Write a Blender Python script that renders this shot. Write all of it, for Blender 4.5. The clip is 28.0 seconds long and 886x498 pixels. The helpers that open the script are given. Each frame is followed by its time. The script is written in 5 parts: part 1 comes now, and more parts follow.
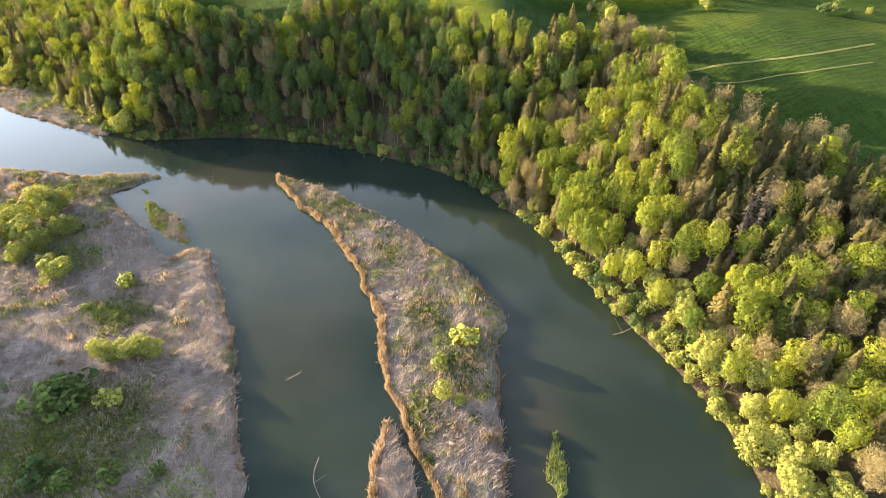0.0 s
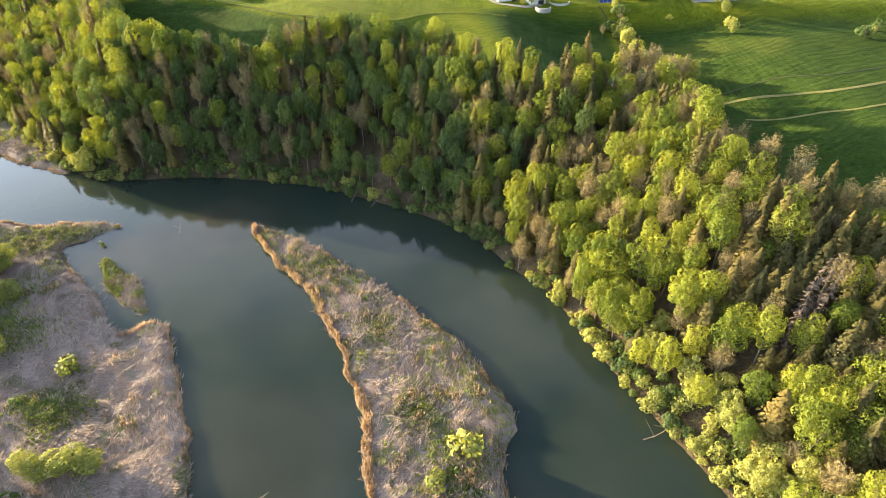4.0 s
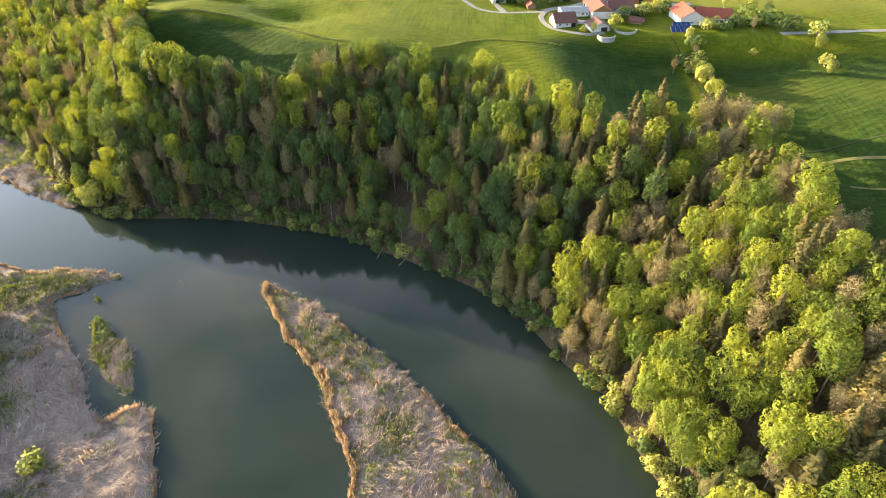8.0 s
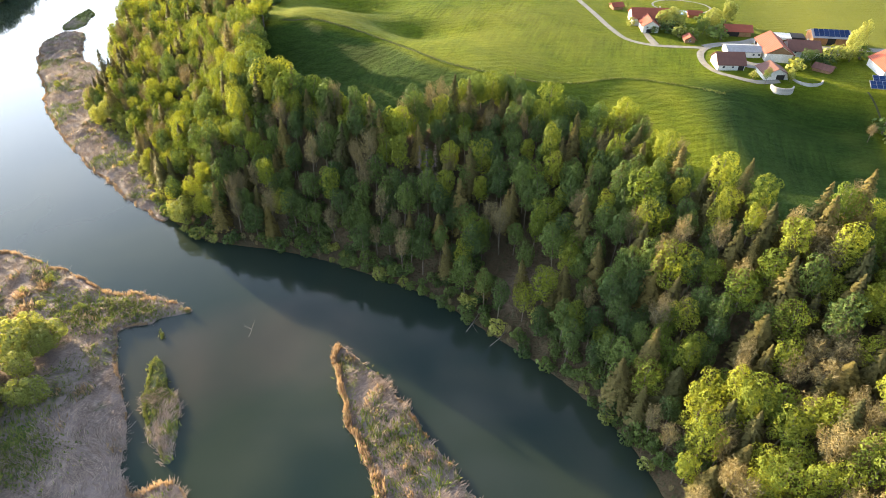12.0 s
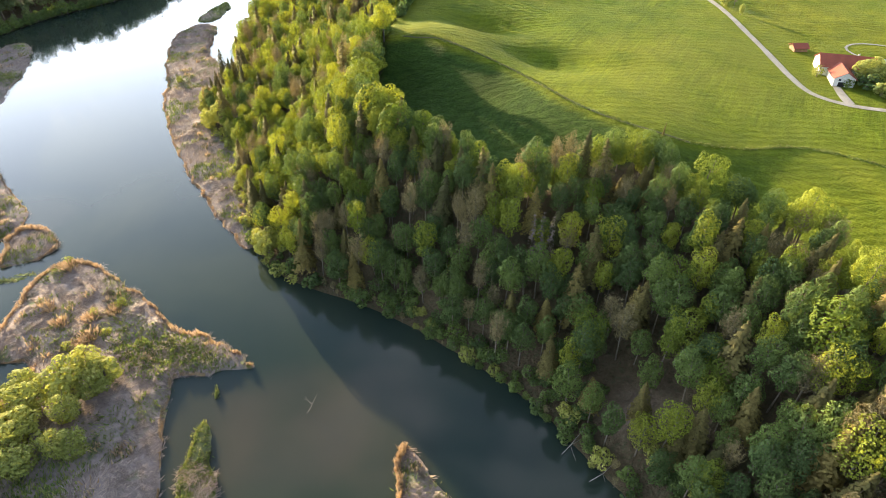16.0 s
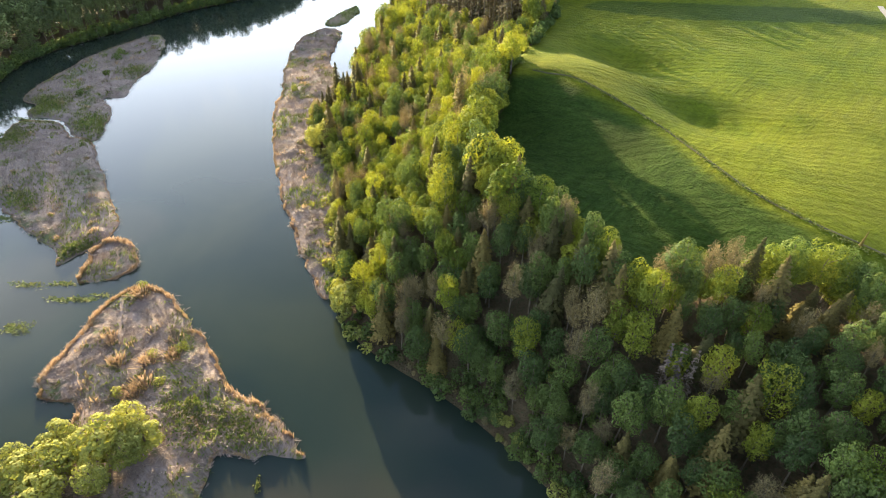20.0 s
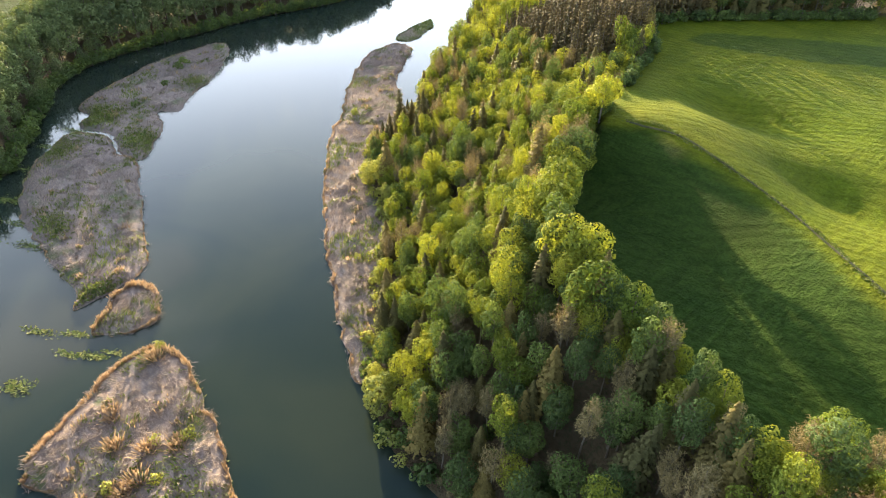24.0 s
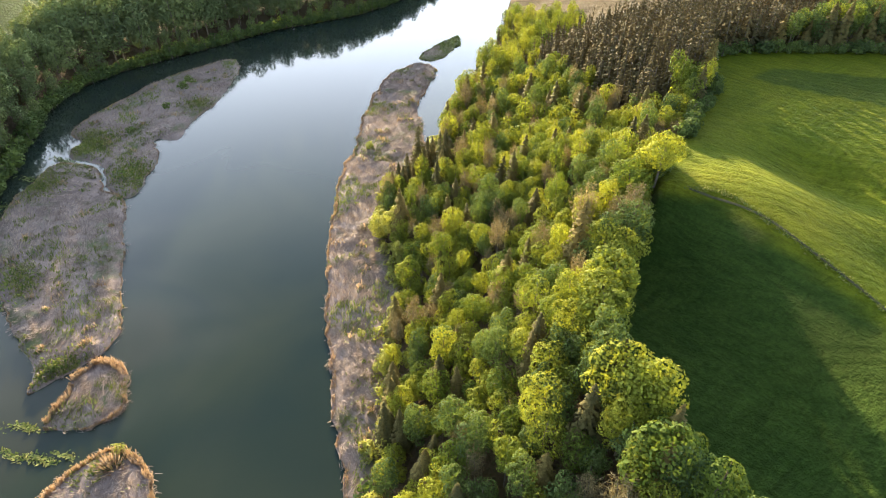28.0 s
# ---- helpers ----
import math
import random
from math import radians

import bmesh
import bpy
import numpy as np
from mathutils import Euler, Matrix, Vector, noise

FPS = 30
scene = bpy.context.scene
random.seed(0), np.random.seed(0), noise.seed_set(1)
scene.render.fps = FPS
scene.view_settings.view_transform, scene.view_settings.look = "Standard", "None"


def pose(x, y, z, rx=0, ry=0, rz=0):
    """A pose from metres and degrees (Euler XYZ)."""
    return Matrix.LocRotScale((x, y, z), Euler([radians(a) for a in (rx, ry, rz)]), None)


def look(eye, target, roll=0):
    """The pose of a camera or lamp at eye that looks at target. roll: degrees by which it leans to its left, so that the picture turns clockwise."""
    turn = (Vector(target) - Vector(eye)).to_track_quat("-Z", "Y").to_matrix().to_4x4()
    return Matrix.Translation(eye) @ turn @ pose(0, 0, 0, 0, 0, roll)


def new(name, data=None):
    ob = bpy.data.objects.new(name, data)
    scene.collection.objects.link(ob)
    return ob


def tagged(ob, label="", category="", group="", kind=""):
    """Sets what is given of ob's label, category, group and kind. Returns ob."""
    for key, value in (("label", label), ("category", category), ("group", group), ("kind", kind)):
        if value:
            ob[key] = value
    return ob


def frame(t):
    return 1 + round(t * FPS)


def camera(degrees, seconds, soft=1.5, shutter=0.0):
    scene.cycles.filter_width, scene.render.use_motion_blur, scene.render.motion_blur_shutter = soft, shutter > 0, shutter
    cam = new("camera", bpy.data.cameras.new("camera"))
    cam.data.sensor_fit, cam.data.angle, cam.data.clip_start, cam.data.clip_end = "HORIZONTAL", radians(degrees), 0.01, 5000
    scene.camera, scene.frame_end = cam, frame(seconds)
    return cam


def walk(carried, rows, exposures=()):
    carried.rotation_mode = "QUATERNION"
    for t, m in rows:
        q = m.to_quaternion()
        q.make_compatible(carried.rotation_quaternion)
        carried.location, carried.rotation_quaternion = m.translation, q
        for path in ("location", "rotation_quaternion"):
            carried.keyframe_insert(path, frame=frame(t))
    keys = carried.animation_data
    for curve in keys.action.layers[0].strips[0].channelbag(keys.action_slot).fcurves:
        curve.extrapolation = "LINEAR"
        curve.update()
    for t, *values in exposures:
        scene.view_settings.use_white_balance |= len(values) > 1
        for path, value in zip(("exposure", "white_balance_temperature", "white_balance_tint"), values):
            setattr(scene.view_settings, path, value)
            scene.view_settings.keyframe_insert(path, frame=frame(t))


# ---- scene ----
cam = camera(73.4, 28.0, 0.9)
SIZE = 1.35
METRES, EYE, TILT, LEAN, TURN = 230.0 * SIZE, 113.0 * SIZE, -37.8, 0.0, 0.0
ROWS = [
    (0.0, 0.0, 0.0, 0.0, -0.0, 0.0, 0.0),
    (0.5, 0.0002, 0.0131, 0.0095, -0.01, 0.02, 0.0),
    (1.0, 0.0005, 0.0265, 0.0194, -0.03, 0.02, 0.01),
    (1.5, 0.0008, 0.0402, 0.0296, -0.02, 0.04, 0.01),
    (2.0, 0.0011, 0.0541, 0.04, -0.01, 0.05, 0.01),
    (2.5, 0.0014, 0.0681, 0.0503, -0.03, 0.08, -0.01),
    (3.0, 0.0016, 0.0822, 0.061, -0.04, 0.07, -0.01),
    (3.5, 0.002, 0.0962, 0.0719, -0.03, 0.07, -0.02),
    (5.5, 0.0043, 0.1527, 0.1168, 0.24, 0.0, -0.2),
    (6.0, 0.0045, 0.1669, 0.128, 0.7, 0.0, -0.55),
    (6.5, 0.0047, 0.1812, 0.1389, 1.35, 0.02, -1.05),
    (7.0, 0.0046, 0.1956, 0.1495, 2.08, 0.04, -1.6),
    (7.5, 0.0043, 0.2101, 0.1603, 2.86, 0.04, -2.19),
    (8.0, 0.0037, 0.2245, 0.1712, 3.8, 0.01, -2.93),
    (8.5, 0.0028, 0.2393, 0.1824, 5.03, -0.09, -3.81),
    (9.0, 0.0015, 0.2542, 0.1928, 6.29, -0.16, -4.79),
    (9.5, -0.001, 0.2685, 0.203, 7.51, -0.24, -5.78),
    (10.0, -0.0031, 0.2833, 0.2141, 8.81, -0.43, -6.72),
    (10.5, -0.0059, 0.2984, 0.2245, 10.1, -0.59, -7.69),
    (11.0, -0.0096, 0.3128, 0.2349, 11.36, -0.77, -8.65),
    (11.5, -0.0132, 0.3274, 0.2457, 12.67, -1.03, -9.58),
    (12.0, -0.0179, 0.3414, 0.2556, 13.92, -1.23, -10.55),
    (12.5, -0.0233, 0.3553, 0.2657, 15.17, -1.49, -11.49),
    (14.5, -0.0495, 0.41, 0.3058, 20.33, -2.77, -15.26),
    (15.0, -0.0568, 0.4239, 0.3155, 21.7, -3.16, -16.15),
    (15.5, -0.0645, 0.4374, 0.3253, 23.08, -3.58, -17.04),
    (16.0, -0.073, 0.4505, 0.3344, 24.43, -3.98, -17.93),
    (16.5, -0.0821, 0.4636, 0.3436, 25.8, -4.41, -18.81),
    (17.0, -0.0911, 0.4766, 0.3527, 27.22, -4.89, -19.67),
    (17.5, -0.101, 0.4883, 0.3619, 28.57, -5.38, -20.55),
    (18.0, -0.1111, 0.5003, 0.3702, 29.96, -5.85, -21.42),
    (18.5, -0.1212, 0.5125, 0.3791, 31.42, -6.41, -22.25),
    (19.0, -0.1321, 0.5239, 0.3875, 32.85, -6.96, -23.07),
    (19.5, -0.1432, 0.5353, 0.3955, 34.3, -7.51, -23.9),
    (20.0, -0.1548, 0.5462, 0.403, 35.73, -8.05, -24.75),
    (20.5, -0.1669, 0.5575, 0.4109, 37.23, -8.69, -25.5),
    (21.0, -0.1789, 0.5681, 0.4184, 38.46, -9.19, -26.12),
    (21.5, -0.1913, 0.5784, 0.4258, 39.22, -9.52, -26.49),
    (23.5, -0.2422, 0.6174, 0.4541, 42.12, -10.83, -28.0),
    (24.0, -0.2551, 0.6273, 0.4608, 42.88, -11.17, -28.36),
    (24.5, -0.2684, 0.6368, 0.4676, 43.56, -11.5, -28.67),
    (25.0, -0.2816, 0.6463, 0.4746, 44.14, -11.8, -28.93),
    (25.5, -0.2949, 0.6559, 0.4813, 44.52, -11.99, -29.1),
    (26.0, -0.3084, 0.6653, 0.4879, 44.87, -12.17, -29.24),
    (26.5, -0.3218, 0.6743, 0.4946, 45.22, -12.37, -29.4),
    (27.0, -0.3352, 0.6832, 0.5012, 45.56, -12.53, -29.56),
    (27.5, -0.3486, 0.6926, 0.5076, 45.67, -12.58, -29.59),
    (28.0, -0.3621, 0.7011, 0.5144, 45.67, -12.58, -29.63),
]
walk(cam, [(t, pose(0, 0, EYE, TILT, LEAN, TURN) @ pose(METRES * x, METRES * y, METRES * z, 90 + pitch, roll, yaw)) for t, x, y, z, yaw, pitch, roll in ROWS])

# ---- light ----
SUN_AZ, SUN_EL = 64.5, 8.8         # degrees to the left of +y, and above the horizon
to_sun = Vector((-math.sin(radians(SUN_AZ)) * math.cos(radians(SUN_EL)), math.cos(radians(SUN_AZ)) * math.cos(radians(SUN_EL)), math.sin(radians(SUN_EL))))
world = bpy.data.worlds.new("sky")
scene.world = world
world.use_nodes = True
wt = world.node_tree
sky = wt.nodes.new("ShaderNodeTexSky")
sky.sky_type, sky.sun_disc = "NISHITA", False
sky.sun_elevation, sky.sun_rotation = radians(SUN_EL), radians(-SUN_AZ)
sky.air_density, sky.dust_density, sky.ozone_density = 1.0, 0.5, 2.5
# thin broken cloud drifting over the clear sky
wc = wt.nodes.new("ShaderNodeTexCoord")
wm = wt.nodes.new("ShaderNodeMapping")
wm.inputs["Scale"].default_value = (1.0, 1.0, 3.2)
wn = wt.nodes.new("ShaderNodeTexNoise")
wn.inputs["Scale"].default_value, wn.inputs["Detail"].default_value, wn.inputs["Roughness"].default_value = 2.1, 6.0, 0.55
wr = wt.nodes.new("ShaderNodeMapRange")
wr.interpolation_type = "SMOOTHSTEP"
for k, v in zip((1, 2, 3, 4), (0.46, 0.70, 0.0, 0.55)):
    wr.inputs[k].default_value = v
wx = wt.nodes.new("ShaderNodeMix")
wx.data_type = "RGBA"
wx.inputs[7].default_value = (8.2, 8.3, 8.8, 1)
wt.links.new(wc.outputs["Generated"], wm.inputs[0])
wt.links.new(wm.outputs[0], wn.inputs["Vector"])
wt.links.new(wn.outputs["Fac"], wr.inputs[0])
wt.links.new(wr.outputs[0], wx.inputs[0])
wt.links.new(sky.outputs[0], wx.inputs[6])
# pale evening haze low over the horizon, brightest towards the sun
wz = wt.nodes.new("ShaderNodeSeparateXYZ")
wt.links.new(wc.outputs["Generated"], wz.inputs[0])
wh = wt.nodes.new("ShaderNodeMapRange")
wh.interpolation_type = "SMOOTHSTEP"
for k, v in zip((1, 2, 3, 4), (0.0, 0.8, 0.9, 0.0)):
    wh.inputs[k].default_value = v
wt.links.new(wz.outputs[2], wh.inputs[0])
wy = wt.nodes.new("ShaderNodeMix")
wy.data_type = "RGBA"
wy.inputs[7].default_value = (26.0, 29.0, 34.0, 1)
wd = wt.nodes.new("ShaderNodeVectorMath")
wd.operation = "DOT_PRODUCT"
wd.inputs[1].default_value = to_sun
wt.links.new(wc.outputs["Generated"], wd.inputs[0])
wg = wt.nodes.new("ShaderNodeMapRange")
wg.interpolation_type = "SMOOTHSTEP"
for k, v in zip((1, 2, 3, 4), (-0.1, 0.95, 0.10, 1.0)):
    wg.inputs[k].default_value = v
wt.links.new(wd.outputs["Value"], wg.inputs[0])
wk = wt.nodes.new("ShaderNodeMath")
wk.operation = "MULTIPLY"
wt.links.new(wg.outputs[0], wk.inputs[0])
wt.links.new(wh.outputs[0], wk.inputs[1])
wt.links.new(wk.outputs[0], wy.inputs[0])
wt.links.new(wx.outputs[2], wy.inputs[6])
wt.links.new(wy.outputs[2], wt.nodes["Background"].inputs[0])
wt.nodes["Background"].inputs[1].default_value = 0.064
sun = new("sun", bpy.data.lights.new("sun", "SUN"))
sun.data.energy, sun.data.angle, sun.data.color = 4.8, radians(0.6), (1.0, 0.775, 0.44)
sun.matrix_world = look(to_sun * 600, (0, 0, 0))
scene.view_settings.exposure = 2.54

# ---- materials ----
def material(name, rough=0.8):
    m = bpy.data.materials.new(name)
    m.use_nodes = True
    nt = m.node_tree
    b = nt.nodes["Principled BSDF"]
    b.inputs["Roughness"].default_value = rough
    b.inputs["Specular IOR Level"].default_value = 0.25
    return m, nt, b


def node(nt, kind, **inputs):
    n = nt.nodes.new(kind)
    for k, v in inputs.items():
        n.inputs[k.replace("_", " ")].default_value = v
    return n


def mapped(nt, scale=(1, 1, 1), turn=0.0):
    """Object coordinates, scaled and turned about z."""
    c = nt.nodes.new("ShaderNodeTexCoord")
    mp = nt.nodes.new("ShaderNodeMapping")
    mp.inputs["Scale"].default_value, mp.inputs["Rotation"].default_value = scale, (0, 0, radians(turn))
    nt.links.new(c.outputs["Object"], mp.inputs["Vector"])
    return mp.outputs[0]


def noise_tex(nt, vec, scale, detail=4.0, rough=0.6, distortion=0.0):
    n = node(nt, "ShaderNodeTexNoise", Scale=scale, Detail=detail, Roughness=rough, Distortion=distortion)
    nt.links.new(vec, n.inputs["Vector"])
    return n.outputs["Fac"]


def ramp(nt, fac, *stops):
    r = nt.nodes.new("ShaderNodeValToRGB")
    els = r.color_ramp.elements
    while len(els) < len(stops):
        els.new(0.5)
    for e, (p, c) in zip(els, stops):
        e.position, e.color = p, (*c, 1) if len(c) == 3 else c
    nt.links.new(fac, r.inputs[0])
    return r.outputs[0]


def mix(nt, fac, a, b, blend="MIX"):
    n = nt.nodes.new("ShaderNodeMix")
    n.data_type, n.blend_type = "RGBA", blend
    for sock, v in ((n.inputs[0], fac), (n.inputs[6], a), (n.inputs[7], b)):
        if hasattr(v, "is_linked"):
            nt.links.new(v, sock)
        else:
            sock.default_value = v if isinstance(v, float) else (*v, 1)
    return n.outputs[2]


def bump(nt, b, height, strength=0.5, distance=0.1):
    n = node(nt, "ShaderNodeBump", Strength=strength, Distance=distance)
    nt.links.new(height, n.inputs["Height"])
    nt.links.new(n.outputs[0], b.inputs["Normal"])


def grey(x):
    return (x, x, x)


def leaf_material(name, dark, light, glow, through_light=0.42, spread=0.4):
    """Foliage: each crown takes its own tint, each leaf clump varies, and light shines through the leaves."""
    m, nt, b = material(name, 0.75)
    b.inputs["Specular IOR Level"].default_value = 0.08
    info = nt.nodes.new("ShaderNodeObjectInfo")
    geo = nt.nodes.new("ShaderNodeNewGeometry")
    own = nt.nodes.new("ShaderNodeAttribute")
    own.attribute_name = "tint"
    both = nt.nodes.new("ShaderNodeMath")
    both.operation = "ADD"
    nt.links.new(info.outputs["Random"], both.inputs[0])
    nt.links.new(own.outputs["Fac"], both.inputs[1])
    frac = nt.nodes.new("ShaderNodeMath")
    frac.operation = "FRACT"
    nt.links.new(both.outputs[0], frac.inputs[0])
    tint = ramp(nt, frac.outputs[0], (0.0, dark), (0.55, tuple(0.5 * (p + q) for p, q in zip(dark, light))), (1.0, light))
    leaf = ramp(nt, geo.outputs["Random Per Island"], (0.0, grey(1 - spread)), (1.0, grey(1 + spread * 0.6)))
    col = mix(nt, 1.0, tint, leaf, "MULTIPLY")
    nt.links.new(col, b.inputs["Base Color"])
    t = nt.nodes.new("ShaderNodeBsdfTranslucent")
    nt.links.new(mix(nt, 1.0, col, glow, "MULTIPLY"), t.inputs[0])
    ms = nt.nodes.new("ShaderNodeMixShader")
    ms.inputs[0].default_value = through_light
    nt.links.new(b.outputs[0], ms.inputs[1])
    nt.links.new(t.outputs[0], ms.inputs[2])
    nt.links.new(ms.outputs[0], nt.nodes["Material Output"].inputs[0])
    return m


def plain_material(name, a, b_, scale=1.0, rough=0.8, bumpy=0.3, dist=0.05, metallic=0.0):
    """Two tones mottled at two scales, with fine relief."""
    m, nt, b = material(name, rough)
    v = mapped(nt)
    big, fine = noise_tex(nt, v, 0.35 * scale, 3.0), noise_tex(nt, v, 3.0 * scale, 5.0)
    col = mix(nt, ramp(nt, big, (0.3, grey(0)), (0.7, grey(1))), a, b_)
    col = mix(nt, 1.0, col, ramp(nt, fine, (0.25, grey(0.72)), (0.75, grey(1.2))), "MULTIPLY")
    nt.links.new(col, b.inputs["Base Color"])
    b.inputs["Metallic"].default_value = metallic
    bump(nt, b, fine, bumpy, dist)
    return m


M_BEECH = leaf_material("fresh_leaves", (0.122, 0.170, 0.034), (0.325, 0.348, 0.052), (1.18, 1.12, 0.5), 0.42, 0.28)
M_OAK = leaf_material("deep_green_leaves", (0.080, 0.120, 0.046), (0.155, 0.205, 0.058), (1.1, 1.1, 0.5), 0.36, 0.3)
M_WILLOW = leaf_material("willow_leaves", (0.25, 0.27, 0.078), (0.40, 0.40, 0.11), (1.1, 1.1, 0.55), 0.36, 0.28)
M_SPRUCE = leaf_material("spruce_needles", (0.085, 0.084, 0.034), (0.22, 0.172, 0.056), (1.0, 0.9, 0.5), 0.15, 0.28)
M_FAR = leaf_material("shaded_far_leaves", (0.13, 0.165, 0.075), (0.21, 0.25, 0.095), (1.1, 1.1, 0.6), 0.25, 0.2)
M_PLANT = leaf_material("plantation_needles", (0.070, 0.064, 0.028), (0.150, 0.115, 0.045), (1.0, 0.9, 0.5), 0.1, 0.25)
M_TWIG = leaf_material("budding_twigs", (0.195, 0.165, 0.09), (0.31, 0.25, 0.12), (1.0, 0.9, 0.6), 0.2)
M_DEAD = leaf_material("dead_twigs", (0.15, 0.118, 0.095), (0.225, 0.175, 0.14), (1.0, 0.9, 0.8), 0.1)
M_BARK = plain_material("bark", (0.11, 0.085, 0.06), (0.20, 0.17, 0.13), 2.0, 0.9, 0.6)
M_DEADWOOD = plain_material("bleached_wood", (0.22, 0.185, 0.16), (0.32, 0.27, 0.235), 2.0, 0.9, 0.4)


def reed_material(name, tones, through_light=0.25):
    m, nt, b = material(name, 0.8)
    geo = nt.nodes.new("ShaderNodeNewGeometry")
    v = mapped(nt)
    patch = noise_tex(nt, v, 0.11, 4.0)
    n = len(tones)
    col = ramp(nt, geo.outputs["Random Per Island"], *[(i / (n - 1), c) for i, c in enumerate(tones)])
    col = mix(nt, 1.0, col, ramp(nt, patch, (0.3, grey(0.75)), (0.7, grey(1.2))), "MULTIPLY")
    nt.links.new(col, b.inputs["Base Color"])
    t = nt.nodes.new("ShaderNodeBsdfTranslucent")
    nt.links.new(col, t.inputs[0])
    ms = nt.nodes.new("ShaderNodeMixShader")
    ms.inputs[0].default_value = through_light
    nt.links.new(b.outputs[0], ms.inputs[1])
    nt.links.new(t.outputs[0], ms.inputs[2])
    nt.links.new(ms.outputs[0], nt.nodes["Material Output"].inputs[0])
    return m


M_REED = reed_material("dry_reed", [(0.16, 0.122, 0.102), (0.33, 0.255, 0.21), (0.45, 0.355, 0.29), (0.26, 0.20, 0.165)])
M_FRINGE = reed_material("tawny_reed", [(0.30, 0.20, 0.115), (0.47, 0.335, 0.20), (0.38, 0.265, 0.165)], 0.35)
M_SEDGE = reed_material("green_sedge", [(0.10, 0.145, 0.035), (0.18, 0.215, 0.05), (0.28, 0.27, 0.09)], 0.3)

# reed bed: flattened dry stalks over dark mud, in swirling streaks
M_BED, nt, b = material("reed_bed", 0.9)
v = mapped(nt, (1, 1, 1))
swirl = noise_tex(nt, v, 0.05, 3.0, 0.6, 1.5)
streak = noise_tex(nt, mapped(nt, (0.5, 2.2, 1), 35), 1.0, 6.0, 0.7, 1.2)
green = noise_tex(nt, v, 0.085, 4.0, 0.65, 0.4)
col = mix(nt, ramp(nt, streak, (0.3, grey(0)), (0.72, grey(1))), (0.10, 0.075, 0.063), (0.37, 0.29, 0.25))
col = mix(nt, ramp(nt, swirl, (0.42, grey(0)), (0.62, grey(0.6))), col, (0.28, 0.22, 0.20))
col = mix(nt, ramp(nt, green, (0.55, grey(0)), (0.66, grey(0.8))), col, (0.09, 0.12, 0.04))
nt.links.new(col, b.inputs["Base Color"])
bump(nt, b, streak, 0.8, 0.35)

# ground: meadow, forest litter and dry grass, told apart by the "cover" attribute
M_GROUND, nt, b = material("meadow_and_litter", 0.95)
b.inputs["Specular IOR Level"].default_value = 0.05
att = nt.nodes.new("ShaderNodeAttribute")
att.attribute_name = "cover"
sep = nt.nodes.new("ShaderNodeSeparateColor")
nt.links.new(att.outputs["Color"], sep.inputs[0])
v = mapped(nt)
big, mid, fine = noise_tex(nt, v, 0.012, 4.0), noise_tex(nt, v, 0.12, 5.0, 0.65), noise_tex(nt, v, 1.3, 4.0, 0.7)
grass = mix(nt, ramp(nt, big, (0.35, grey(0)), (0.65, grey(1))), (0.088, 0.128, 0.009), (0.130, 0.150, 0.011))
# alpha paints the shaded meadow, and one darker parcel, deep green
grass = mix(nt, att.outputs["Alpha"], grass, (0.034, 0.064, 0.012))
grass = mix(nt, 1.0, grass, ramp(nt, mid, (0.3, (0.75, 0.8, 0.75)), (0.7, (1.25, 1.15, 1.1))), "MULTIPLY")
grass = mix(nt, 1.0, grass, ramp(nt, fine, (0.25, grey(0.7)), (0.75, grey(1.25))), "MULTIPLY")
rows_a = noise_tex(nt, mapped(nt, (0.10, 1.0, 1), 12), 1.0, 4.0, 0.65, 0.5)
rows_b = noise_tex(nt, mapped(nt, (0.8, 0.06, 1), -20), 1.0, 3.0, 0.6, 0.4)
rows_ = mix(nt, ramp(nt, noise_tex(nt, v, 0.02, 2.0), (0.45, grey(0)), (0.58, grey(1))), rows_a, rows_b)
grass = mix(nt, 1.0, grass, ramp(nt, rows_, (0.3, grey(0.74)), (0.7, grey(1.2))), "MULTIPLY")
grass = mix(nt, sep.outputs[1], grass, (0.17, 0.175, 0.03))
litter = mix(nt, mid, (0.07, 0.05, 0.03), (0.13, 0.10, 0.06))
litter = mix(nt, ramp(nt, fine, (0.5, grey(0)), (0.7, grey(0.7))), litter, (0.05, 0.07, 0.03))
soil = mix(nt, fine, (0.14, 0.10, 0.08), (0.27, 0.21, 0.165))
col = mix(nt, sep.outputs[0], grass, litter)
col = mix(nt, sep.outputs[2], col, soil)
nt.links.new(col, b.inputs["Base Color"])
hsum = node(nt, "ShaderNodeMath")
hsum.operation = "MULTIPLY_ADD"
hsum.inputs[1].default_value = 0.5
open_ground = node(nt, "ShaderNodeMath")
open_ground.operation = "SUBTRACT"
open_ground.inputs[0].default_value = 1.0
nt.links.new(sep.outputs[0], open_ground.inputs[1])
furrow = node(nt, "ShaderNodeMath")
furrow.operation = "MULTIPLY"
nt.links.new(rows_, furrow.inputs[0])
nt.links.new(open_ground.outputs[0], furrow.inputs[1])
nt.links.new(furrow.outputs[0], hsum.inputs[0])
swath = node(nt, "ShaderNodeTexWave", Scale=0.10, Distortion=11.0, Detail=4.0)
swath.bands_direction = "Y"
swath.inputs["Detail Scale"].default_value = 0.45
swath.inputs["Detail Roughness"].default_value = 0.62
nt.links.new(mapped(nt, (1, 1, 1), -24), swath.inputs["Vector"])
ridge = node(nt, "ShaderNodeMath")
ridge.operation = "MULTIPLY_ADD"
ridge.inputs[1].default_value = 0.22
nt.links.new(swath.outputs["Fac"], ridge.inputs[0])
nt.links.new(fine, ridge.inputs[2])
nt.links.new(ridge.outputs[0], hsum.inputs[2])
bump(nt, b, hsum.outputs[0], 1.0, 1.3)

